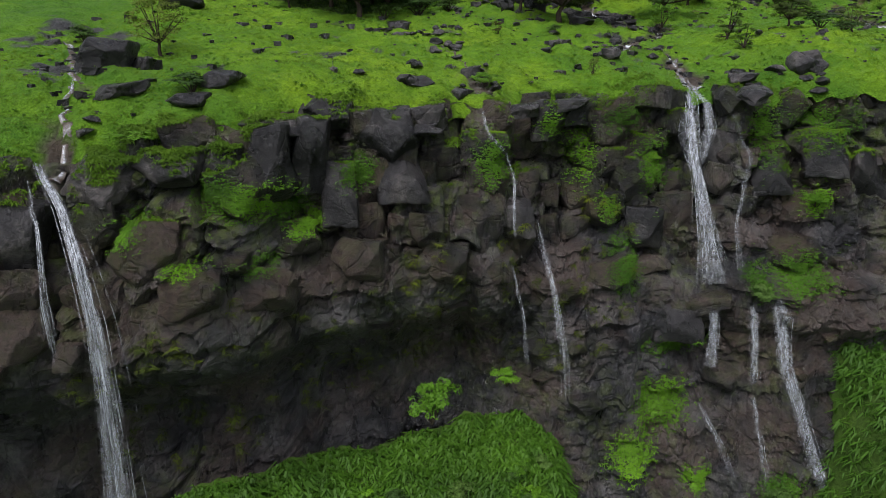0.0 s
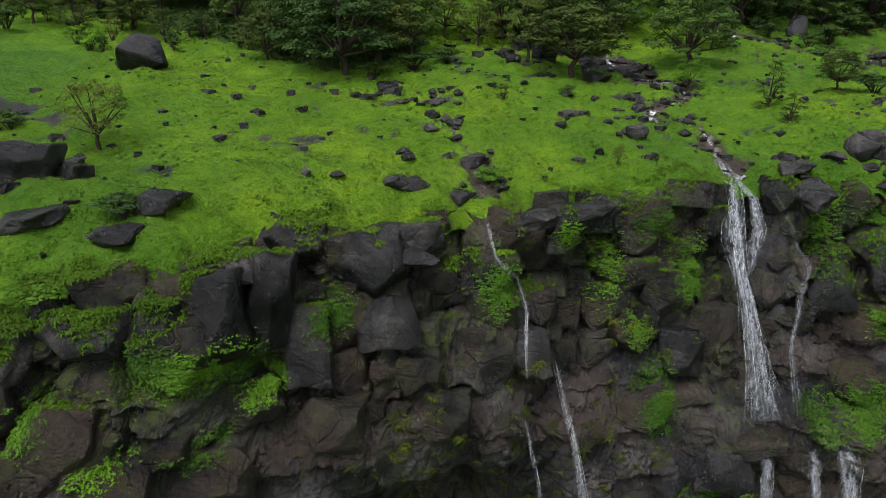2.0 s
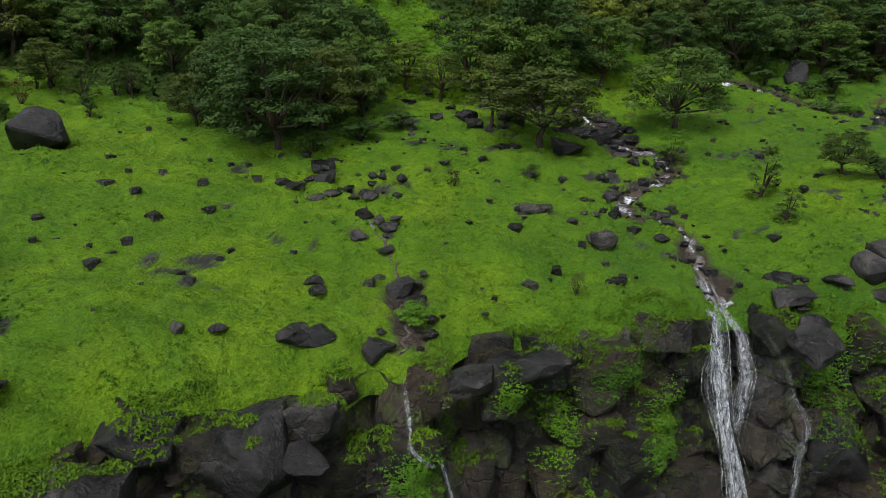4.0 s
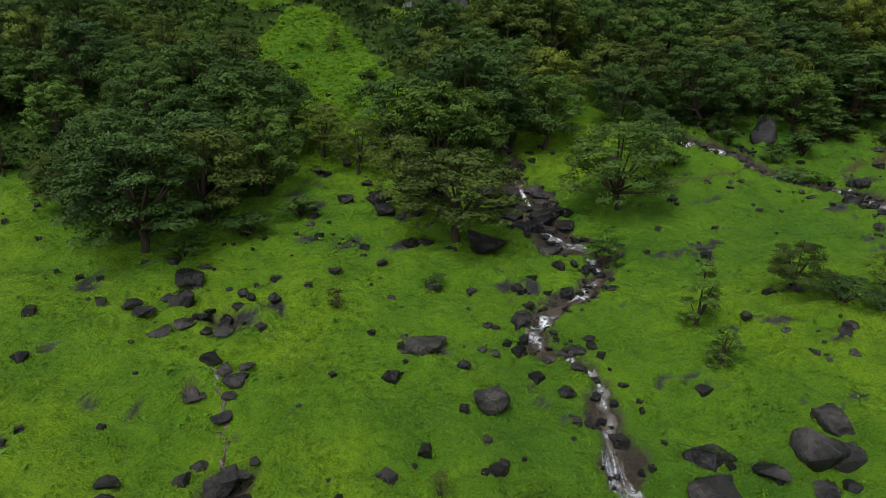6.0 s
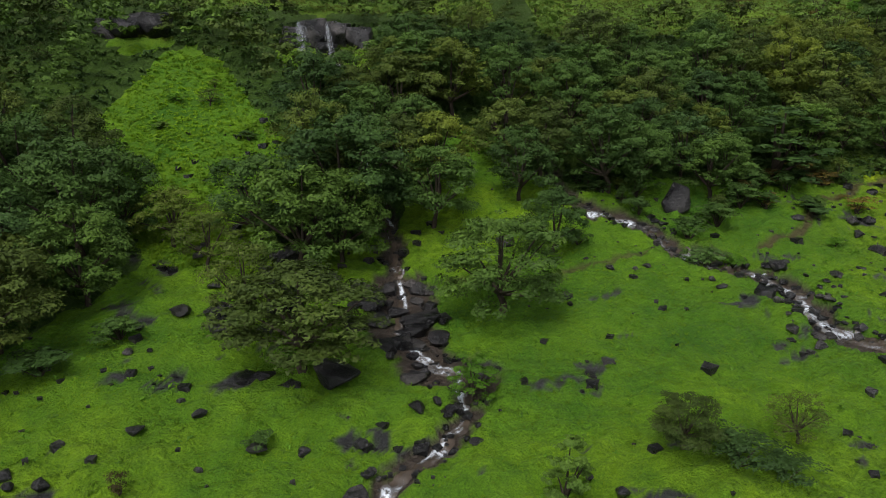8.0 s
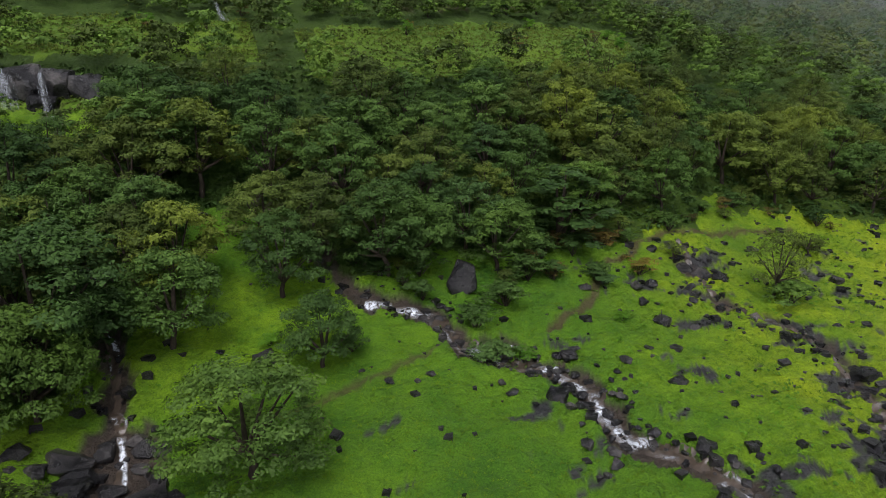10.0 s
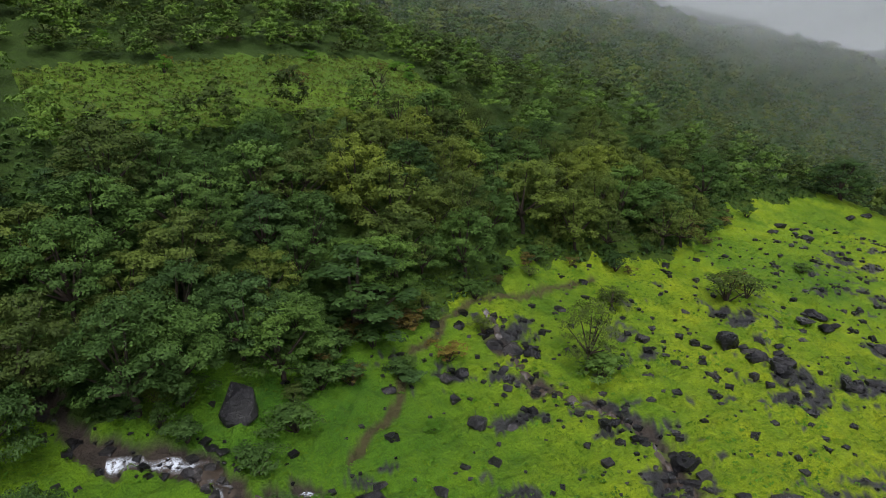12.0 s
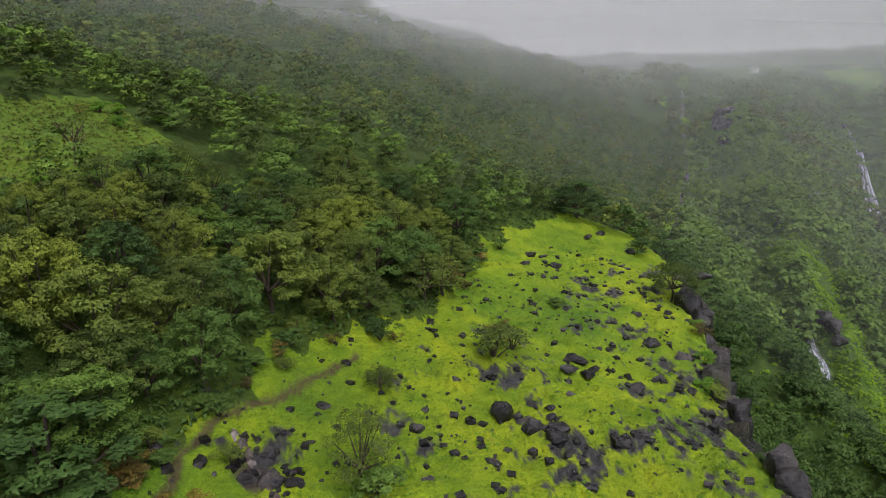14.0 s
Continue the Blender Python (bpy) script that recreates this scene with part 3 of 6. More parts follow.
ROCKS_UPPER_MEADOW = [(1.3, 59.1, 0.8), (0.1, 58.8, 0.6), (-1.6, 60.7, 0.5), (-0.5, 59.8, 0.8), (3.3, 72.4, 1), (4.5, 75.3, 0.9), (5.7, 71.7, 1.9), (6.2, 69.9, 1.2), (2.4, 66.4, 0.8), (3.9, 62.5, 0.9), (6.5, 63.7, 0.8), (7.2, 60.4, 0.5), (9.5, 61.7, 1.1), (11.6, 61.7, 0.7), (8.1, 56.8, 0.5), (9, 66.9, 1.3), (8.1, 66.6, 1), (12.7, 67.1, 2.8), (10.3, 66.2, 1.1), (14.2, 62.1, 0.9), (14.7, 60.4, 0.7), (16.9, 64.3, 1), (14.1, 58.7, 1.1), (17.4, 73.7, 1.7), (15.1, 69.9, 1.3), (13.4, 72, 1.5), (9.3, 73, 2.5), (18.6, 64.2, 0.8), (19.4, 64.2, 0.7), (18.2, 76.8, 0.9)]
ROCKS_UPPER_MEADOW_FURTHER = [(2.6, 79.1, 1.1), (1.4, 70.8, 0.7), (1.4, 68.7, 0.8), (-3.9, 61.2, 1.6), (-3.4, 62.5, 0.9), (-4.4, 59.3, 0.9)]
ROCKS_EAST_MEADOW = [(52.7, 81.9, 1.6), (49, 87, 1.1), (48.9, 75.1, 1.3), (46.9, 77.9, 1.1), (44.1, 79.9, 1), (72.1, 84.3, 1), (59.6, 88.7, 1.6), (60.7, 87.6, 1.9), (61.3, 86.2, 1.2), (61.5, 85.6, 0.9), (65.1, 88.4, 0.7), (58, 91.1, 0.9), (56.5, 93.2, 1.1), (69.2, 91.1, 1), (58, 85.5, 1.2), (57, 84, 0.9), (52.7, 84.5, 1.1), (53.5, 86.5, 1.2), (54.9, 86.5, 1.2), (50.9, 89.4, 0.9), (50.7, 88.4, 0.7), (75.1, 85.6, 0.9), (76.4, 82.1, 1.1), (74.7, 80.2, 0.9), (79, 80.8, 2), (79.2, 78.1, 2.4), (79.4, 78.9, 1.3), (82.5, 78.1, 1.3), (79.3, 76, 1.2), (72.8, 77.6, 1)]
ROCKS_EAST_MEADOW_FURTHER = [(65.6, 78.1, 0.8), (61.9, 73.3, 1), (58.4, 70.8, 0.9), (56.9, 70.4, 1), (62, 68.6, 1), (59.4, 66.2, 1.8), (63.7, 66.9, 1.4), (54.6, 80.6, 1.3), (67.9, 80.6, 0.8), (81.6, 86.8, 1.1), (74.3, 89.5, 0.9), (61.7, 72.5, 1.2), (40.4, 75.5, 1.1)]
ROCKS_UPPER_STREAM = [(24.1, 82.4, 1.1), (35.3, 85.7, 1), (37, 86.9, 0.9), (37.4, 86.2, 0.9), (21.5, 83.8, 0.7), (23.4, 80.6, 0.6), (25.7, 79.8, 0.6), (31.1, 79.3, 0.8), (32.6, 78.5, 0.5), (33.7, 79.2, 0.7), (37.8, 77.7, 0.6), (38, 76.7, 0.9), (39.5, 80.7, 0.8), (34, 85.5, 0.8), (31, 87.1, 0.7), (30, 85.9, 0.6), (29.7, 80.7, 0.5), (34.8, 89.8, 1.3)]
ROCKS_EAST_EDGE = [(133.6, 78.1, 3.3), (119.4, 73.7, 1.4), (122.4, 76.3, 2), (96.4, 73.3, 2), (93.5, 74.4, 2.3), (102.8, 72.7, 2.6), (103.1, 76, 2), (109.6, 79.7, 1.2), (113.5, 77.2, 1.5), (118.6, 98.2, 2.2), (114.4, 96.9, 1.8), (118.1, 95.9, 1.3), (118.4, 94.3, 1.6), (86.3, 77.9, 1), (81.7, 79.3, 1.6), (81.4, 77.4, 1.3), (78.7, 80.5, 2.2), (76.3, 81.9, 0.9), (75.1, 80.5, 0.7), (78.5, 77.7, 2.1), (80.2, 76.2, 1.8), (79, 75.8, 1.5), (77.6, 74.3, 1.2), (82.8, 71.9, 1.5), (80.5, 72.6, 0.7), (72.9, 78.1, 1.7), (96.6, 69.9, 1.4), (92.8, 66.8, 1.7), (93.3, 67.9, 1.4), (93.5, 80.8, 1.9)]
ROCKS_EAST_EDGE_FURTHER = [(90.5, 79.9, 2.2), (93.6, 79.8, 2.1), (91.2, 78.3, 1.8), (93.1, 78.3, 1.5), (98, 79.8, 1), (135.2, 96.4, 1.8), (137.9, 95.5, 1.9), (133.7, 89, 2.3)]
ROCKS_WEST_EDGE = [(-18, 41.9, 1.4), (-16.4, 35.7, 1.9), (-11.5, 36.8, 2.8), (-15.5, 37.1, 0.8), (-12.7, 34.8, 1.7), (-17, 33.6, 1), (-17.2, 33, 1.1), (-0.8, 37.7, 2), (-1.4, 42.8, 1.8), (1, 43, 1.8), (2.2, 47.9, 1.3), (12.1, 52, 1.6), (9.1, 56, 1.6), (20.6, 49.7, 1.6), (20, 47.4, 1.5), (22.4, 47.9, 1.4), (19.4, 43.9, 1.9), (24.5, 46.1, 1.3), (4.8, 42.1, 1.8), (7.8, 43.1, 1.8)]


def boulder_mesh(seed, blocky, detail=2):
    r = random.Random(seed)
    bm = bmesh.new()
    for _ in range(16 if blocky < 0.5 else 13):
        v = Vector((r.gauss(0, 1), r.gauss(0, 1), r.gauss(0, 1))).normalized()
        if blocky > 0.5:
            m = max(abs(c) for c in v)
            v = v / m * r.uniform(0.75, 0.95)
        bm.verts.new((v.x * 0.5, v.y * 0.5, v.z * 0.5))
    hull = bmesh.ops.convex_hull(bm, input=bm.verts)
    bmesh.ops.delete(bm, geom=[g for g in hull["geom_interior"] if isinstance(g, bmesh.types.BMVert)], context="VERTS")
    bmesh.ops.bevel(bm, geom=bm.edges[:], offset=0.028, segments=1, profile=0.5, affect="EDGES")
    bmesh.ops.triangulate(bm, faces=bm.faces[:])
    if detail > 1:
        bmesh.ops.subdivide_edges(bm, edges=[e for e in bm.edges if e.calc_length() > 0.16], cuts=1)
        bmesh.ops.triangulate(bm, faces=bm.faces[:])
    for v in bm.verts:
        n = noise.noise(v.co * 3.2 + Vector((seed * 3.1, 0, 0))) * 0.05 + noise.noise(v.co * 8 + Vector((0, seed, 0))) * 0.018
        v.co += v.co.normalized() * n * 0.8
    me = bpy.data.meshes.new("boulder")
    bm.to_mesh(me)
    bm.free()
    me.materials.append(ROCK)
    return me


def block_mesh(seed, fine=0.17, mat=None):
    """A joint-bounded block: flat sides, worn corners, a rough skin."""
    r = random.Random(seed)
    bm = bmesh.new()
    bmesh.ops.create_cube(bm, size=1.0)
    for _ in range(8):
        d = Vector((r.choice((-1, 1)) * r.uniform(0.5, 1), r.choice((-1, 1)) * r.uniform(0.4, 1), r.choice((-1, 1)) * r.uniform(0.3, 1))).normalized()
        cut = bmesh.ops.bisect_plane(bm, geom=bm.verts[:] + bm.edges[:] + bm.faces[:], plane_co=d * r.uniform(0.42, 0.58), plane_no=d, clear_outer=True)
        rim_ = [g for g in cut["geom_cut"] if isinstance(g, bmesh.types.BMEdge)]
        if rim_:
            bmesh.ops.holes_fill(bm, edges=rim_)
    bmesh.ops.bevel(bm, geom=bm.edges[:], offset=0.05, segments=2, profile=0.6, affect="EDGES")
    bmesh.ops.triangulate(bm, faces=bm.faces[:])
    for _ in range(3):
        bmesh.ops.subdivide_edges(bm, edges=[e for e in bm.edges if e.calc_length() > fine], cuts=1)
        bmesh.ops.triangulate(bm, faces=[f for f in bm.faces if len(f.verts) > 3])
    at = Vector((seed * 2.7, 0, 0))
    for v in bm.verts:
        v.co += v.co.normalized() * (0.09 * noise.noise(v.co * 1.9 + at) + 0.036 * noise.noise(v.co * 5.5 + at) + 0.015 * noise.noise(v.co * 13 + at))
    me = bpy.data.meshes.new("rock_block")
    bm.to_mesh(me)
    bm.free()
    me.polygons.foreach_set("use_smooth", np.full(len(me.polygons), True))
    me.set_sharp_from_angle(angle=radians(34))
    me.materials.append(mat or ROCK)
    return me


ROUND = [boulder_mesh(k, 0.0) for k in range(1, 8)]
BLOCKS = [block_mesh(k) for k in range(11, 17)]
SMALL = [boulder_mesh(k, 0.0, 1) for k in range(31, 36)]
dice = random.Random(5)


def boulder(x, y, w, label="dark wet basalt rock half sunk in the turf", group="rocks on the turf", name="", z=None, tall=None, kinds=None, deep=None):
    name = name or ("boulder" if w > 1.1 else "rock")
    kinds = kinds or (ROUND + BLOCKS[:3] if w > 0.8 else SMALL)
    ob = new(name, dice.choice(kinds))
    high = w * (dice.uniform(0.4, 0.8) if tall is None else tall)
    deep = w * dice.uniform(0.8, 1.15) if deep is None else deep
    z = on_land(x, y) + high * 0.2 if z is None else z
    ob.matrix_basis = pose(x, y, z, dice.uniform(-9, 9), dice.uniform(-9, 9), dice.uniform(-25, 25) if tall else dice.uniform(0, 360)) @ Matrix.Diagonal((w * 1.08, deep, high, 1))
    return tagged(ob, label, "rock", group)


for group_ in (ROCKS_WEST_BROOK, ROCKS_BROOK_MOUTH, ROCKS_UPPER_MEADOW, ROCKS_UPPER_MEADOW_FURTHER, ROCKS_EAST_MEADOW, ROCKS_EAST_MEADOW_FURTHER,
               ROCKS_UPPER_STREAM, ROCKS_EAST_EDGE, ROCKS_EAST_EDGE_FURTHER, ROCKS_WEST_EDGE):
    for x, y, w in group_:
        if group_ is ROCKS_WEST_BROOK and w < 0.75:
            continue
        boulder(x, y, w * (0.85 if x > 70 else 1.0), tall=dice.uniform(0.35, 0.5) if group_ is ROCKS_WEST_EDGE else None)
boulder(-21.9, 61.3, 3.9, "large dark rounded boulder standing on the meadow", tall=0.95, kinds=ROUND[4:5], z=on_land(-21.9, 61.3) + 1.0)
boulder(-18.7, 39.8, 2.5, "large dark boulder beside the small cascade", tall=0.85, kinds=BLOCKS)
boulder(-16.9, 40.4, 1.2, "dark boulder beside the small cascade", tall=0.9, kinds=BLOCKS)
boulder(39.2, 88.6, 2.6, "big pointed dark boulder at the edge of the trees", tall=1.35, kinds=ROUND[2:3])
for x, y, w in [(14.3, 75.7, 2.2), (14.8, 73.5, 2.0), (16, 74.7, 1.5), (17.5, 73.5, 1.9), (15.4, 70.5, 1.6), (8.7, 79.7, 2.6), (11.5, 77.2, 1.6), (14, 76.9, 2.4), (15.4, 78.1, 1.0), (16.9, 70.7, 1.9), (7.3, 78, 1.3),
                (10.7, 76.7, 1.1), (18.1, 74.7, 1.3), (13.5, 74.9, 1.3), (18.4, 71, 1.4), (16.4, 72, 1.0), (12.6, 76.2, 1.3), (13.0, 72.8, 1.2), (18.8, 72.6, 0.9), (17.2, 75.8, 1.0)]:
    boulder(x, y, w, "large dark wet rock lying in the stream bed", "stones of the streams", tall=dice.uniform(0.4, 0.6), kinds=BLOCKS + ROUND)
boulder(24.9, 49.2, 2.2, "stacked dark boulder above the cliff", tall=1.0)

# great blocks of the cliff's edge: x, y, middle height, width, height, depth
for x, y, z, w, h, d in [(-9.0, 34.4, 24.3, 2.9, 3.7, 3.2), (-6.9, 35.2, 24.7, 1.7, 3.8, 2.4), (-8.4, 34.9, 26.2, 3.2, 1.0, 2.2), (-3.2, 38.2, 25.2, 2.9, 3.2, 2.8), (-2.6, 37.6, 22.9, 2.6, 2.4, 2.4),
                         (-13.0, 32.0, 24.7, 2.8, 1.7, 2.2), (-16.0, 31.4, 24.4, 2.5, 1.8, 2.2), (-10.9, 32.9, 24.9, 1.9, 1.4, 1.6),
                         (-0.9, 39.7, 26.0, 1.8, 1.6, 1.5), (-6.2, 37.2, 26.6, 2.2, 1.6, 1.8), (1.9, 41.0, 22.6, 2.2, 3.0, 2.0), (4.0, 39.9, 20.0, 2.2, 2.2, 2.0), (6.4, 43.2, 25.4, 2.0, 2.4, 1.8),
                         (8.6, 44.2, 25.9, 2.0, 2.0, 1.8), (-5.6, 35.3, 22.6, 1.7, 3.2, 1.6), (12.6, 42.8, 18.6, 2.2, 2.6, 2.0), (18.2, 45.8, 22.6, 2.0, 3.4, 1.8), (21.2, 44.8, 21.5, 2.3, 2.6, 2.0),
                         (24.6, 44.6, 22.8, 2.4, 3.0, 2.2), (27.6, 45.0, 21.2, 3.0, 3.6, 2.4), (26.4, 44.0, 17.6, 2.0, 2.2, 1.8), (-19.6, 29.2, 21.6, 3.4, 4.6, 2.6), (14.6, 40.6, 12.9, 2.8, 2.0, 2.0)]:
    boulder(x, y, w, "massive dark basalt block jutting from the cliff", "blocks of the cliff edge", "rock_block", z, h / w, BLOCKS, d)
for x, y, z, w, h, d in [(96.5, 66.0, 26.0, 3.2, 3.6, 3), (98.5, 67.3, 24.5, 2.6, 4.5, 2.5), (94.5, 64.0, 23.5, 3.8, 4.2, 3), (99.8, 62.5, 19.5, 4.2, 3.4, 3.5), (104, 69, 24.5, 3, 4, 3), (120, 75, 26.5, 3.2, 4.2, 3), (126, 77, 25, 3, 4.5, 3), (97, 62, 20, 3, 3.5, 3), (91, 61.5, 24, 3, 3, 3), (110, 71, 25, 2.4, 2.6, 2),
                         (120.5, 76.6, 28.6, 3.2, 3.2, 3), (125, 77, 25.6, 2.3, 2.6, 2), (108.5, 70.2, 26.2, 2.8, 4, 2.5), (97, 67.0, 27.2, 2.0, 3.6, 2), (95.8, 65.6, 27.6, 1.8, 3.2, 2), (98.5, 67.6, 25.4, 2.4, 2.8, 2), (97.5, 65.4, 22.8, 4, 5, 3), (88.5, 60.8, 28.6, 2.2, 2.4, 2), (87.5, 59.9, 27.6, 2.8, 3, 2.4), (94, 63.6, 22.8, 2.8, 4.4, 2.4),
                         (84, 57.6, 26.4, 3, 3.4, 2.4), (102, 69.2, 26.4, 2.2, 2.8, 2), (113.5, 72.6, 26, 2.6, 3.2, 2.2)]:
    boulder(x, y, w, "massive dark rock block on the brink of the gully", "blocks of the cliff edge", "rock_block", z, h / w, BLOCKS, d)

# rock steps high on the slope
for x, y, w, h in [(4.8, 114.6, 2.4, 2.6), (7.0, 115.2, 3.0, 3.4), (9.6, 115.4, 2.6, 3.2), (12.2, 115.6, 2.8, 2.8), (8.6, 113.6, 2.2, 1.6), (-12.6, 113, 3.4, 2.6), (-9.8, 113.4, 3.0, 2.8), (-14.8, 113.2, 2.4, 2.0)]:
    boulder(x, y, w, "dark rock step on the wooded slope", "rock steps", "rock_block", on_land(x, y) + h * 0.25, h / w, BLOCKS, w)

# stones washed along the streams
for line, a, b, n, wide, big in ((STREAM_B, 80, 62, 84, 2.4, 1.0), (STREAM_A, 73, 52, 40, 1.3, 0.8), (STREAM_A, 79, 67, 20, 3.0, 1.6), (STREAM_B, 90, 80, 24, 1.8, 0.9), (STREAM_C, 90, 64, 40, 1.8, 0.8), (STREAM_D, 60, 43, 22, 1.4, 1.2)):
    for _ in range(n):
        y = dice.uniform(b, a)
        ys = [p[1] for p in line][::-1]
        x = float(np.interp(y, ys, [p[0] for p in line][::-1])) + dice.choice((-1, 1)) * (0.35 + abs(dice.gauss(0, wide * 0.5)))
        boulder(x, y, big * dice.uniform(0.3, 1.0), "dark wet stone beside the stream", "stones of the streams", "rock")

# the face is a stack of jointed blocks: pieces of the cliff
PIECES = [block_mesh(k, 0.24, CLIFF_PIECE) for k in range(51, 60)]
for row in range(11):
    x = -29.0
    while x < 35:
        upper = row < 5
        w = dice.uniform(0.8, 3.0) if upper else dice.uniform(1.2, 3.6)
        drop = 0.7 + row * 1.75 + dice.uniform(-0.7, 0.7)
        x += w * dice.uniform(0.45, 0.62)
        wet = abs(x - 17.0) < 0.8 and drop < 11
        if dice.random() < (0.86 if upper else 0.4) and not wet and not (x < 4 and drop > 11.5):
            y, z = on_face(x, drop)
            h = w * dice.uniform(0.65, 1.15) if upper else w * dice.uniform(0.4, 0.75)
            d = w * dice.uniform(0.8, 1.1)
            z = min(z, on_land(x, rim(np.array([x]))[0] + 0.4) - 0.46 * h)
            ob = part("block", dice.choice(PIECES), cliff_front)
            ob.matrix_basis = pose(x, y + d * (0.14 if upper else 0.26), z, dice.uniform(-14, 10), dice.uniform(-12, 12), dice.uniform(-22, 22)) @ Matrix.Diagonal((w, d, h, 1))
        x += w * dice.uniform(0.45, 0.62)

for row in range(5):
    x = 84.0 + dice.uniform(0, 2)
    while x < 142:
        w = dice.uniform(1.4, 3.4)
        y, z = on_face(x, 0.8 + row * 2.2 + dice.uniform(-0.8, 0.8))
        if dice.random() < 0.62:
            ob = part("block", dice.choice(PIECES), cliff_east)
            ob.matrix_basis = pose(x, y, z, dice.uniform(-14, 10), dice.uniform(-12, 12), dice.uniform(-10, 40)) @ Matrix.Diagonal((w, w * dice.uniform(0.7, 1.0), w * dice.uniform(0.8, 1.5), 1))
        x += w * dice.uniform(0.9, 1.6)

# the outer skin of the blocks and the face, on which plants and water lie
def skin(things):
    V, T, n = [], [], 0
    for ob in things:
        me = ob.data
        co = np.empty(3 * len(me.vertices))
        me.vertices.foreach_get("co", co)
        m = np.array(ob.matrix_basis)
        me.calc_loop_triangles()
        tri = np.empty(3 * len(me.loop_triangles), np.int32)
        me.loop_triangles.foreach_get("vertices", tri)
        V.append(co.reshape(-1, 3) @ m[:3, :3].T + m[:3, 3])
        T.append(tri.reshape(-1, 3) + n)
        n += len(V[-1])
    return bvhtree.BVHTree.FromPolygons(np.concatenate(V).tolist(), np.concatenate(T).tolist(), all_triangles=True)


SKIN = skin([ob for ob in bpy.data.objects if ob.name.split(".")[0] in ("cliff_front", "block", "rock_block")])


def front(x, z):
    """The outermost rock at this x and height: its y and its normal."""
    at, normal, _, _ = SKIN.ray_cast(Vector((x, 10, z)), Vector((0, 1, 0)), 60)
    return (at.y, normal) if at else (None, None)


# smaller stones, sown where the beds and the bare patches are

def pebbles(places, sizes, seed, name, label):
    """Countless small stones in one mesh."""
    q = np.random.default_rng(seed)
    cube = np.array([(a, b, c) for a in (-1, 1) for b in (-1, 1) for c in (-1, 1)], float) * 0.5
    quads = np.array([(0, 1, 3, 2), (4, 6, 7, 5), (0, 4, 5, 1), (2, 3, 7, 6), (0, 2, 6, 4), (1, 5, 7, 3)])
    n = len(places)
    shape = cube[None] * (1 + q.uniform(-0.35, 0.35, (n, 8, 3)))
    ang = q.uniform(0, 6.28, n)
    c, s = np.cos(ang)[:, None], np.sin(ang)[:, None]
    shape = np.stack([shape[..., 0] * c - shape[..., 1] * s, shape[..., 0] * s + shape[..., 1] * c, shape[..., 2] * 0.7], -1) * sizes[:, None, None]
    V = (places[:, None, :] + shape).reshape(-1, 3)
    Q = (np.arange(n)[:, None, None] * 8 + quads[None]).reshape(-1, 4)
    return tagged(new(name, mesh_from(name, V, Q, ROCK, False)), label, "stones", kind="stuff")


q = np.random.default_rng(33)
sx, sy = q.uniform(-26, 128, 60000), q.uniform(34, 99, 60000)
keep = (sy > rim(sx) + 0.5) & (wood(sx, sy) < 0.5)
sx, sy = sx[keep], sy[keep]
lines = np.minimum.reduce([along(sx, sy, l) for l in (STREAM_A, STREAM_B, STREAM_C, STREAM_E)])
odds = 0.4 * np.exp(-(lines / 1.3) ** 2) + 0.3 * slabs(sx, sy) + 0.02 + 0.05 * (sx > 48) + 0.07 * step(rough(sx / 6, sy / 6, 68, 3), 0.3, 0.9)
keep = q.random(len(sx)) < odds * 0.55
sx, sy = sx[keep], sy[keep]
pebbles(np.stack([sx, sy, land(sx, sy) + 0.02], 1), 0.16 + 0.5 * q.random(len(sx)) ** 2.6, 34, "loose_stones", "small dark stones strewn in the grass and stream beds")


# ---------------------------------------------------------------- leaves and branches
def leaf_array(points, normals, size, r, width=0.62, fold=0.12):
    """Folded leaf shapes at the points, facing about along the normals."""
    n = len(points)
    normals = normals + r.normal(0, 0.3, (n, 3))
    normals /= np.linalg.norm(normals, axis=1, keepdims=True) + 1e-9
    a = np.cross(normals, r.normal(0, 1, (n, 3)))
    a /= np.linalg.norm(a, axis=1, keepdims=True) + 1e-9
    b = np.cross(normals, a)
    s = (size * r.uniform(0.6, 1.35, n))[:, None]
    a, b, f = a * s, b * s * width * 0.5, normals * s * fold
    tri = np.stack([points - a * 0.45 - b, points - a * 0.45 + b, points + a * 0.65 - f], 1).reshape(-1, 3)
    return tri, np.arange(3 * n).reshape(n, 3)


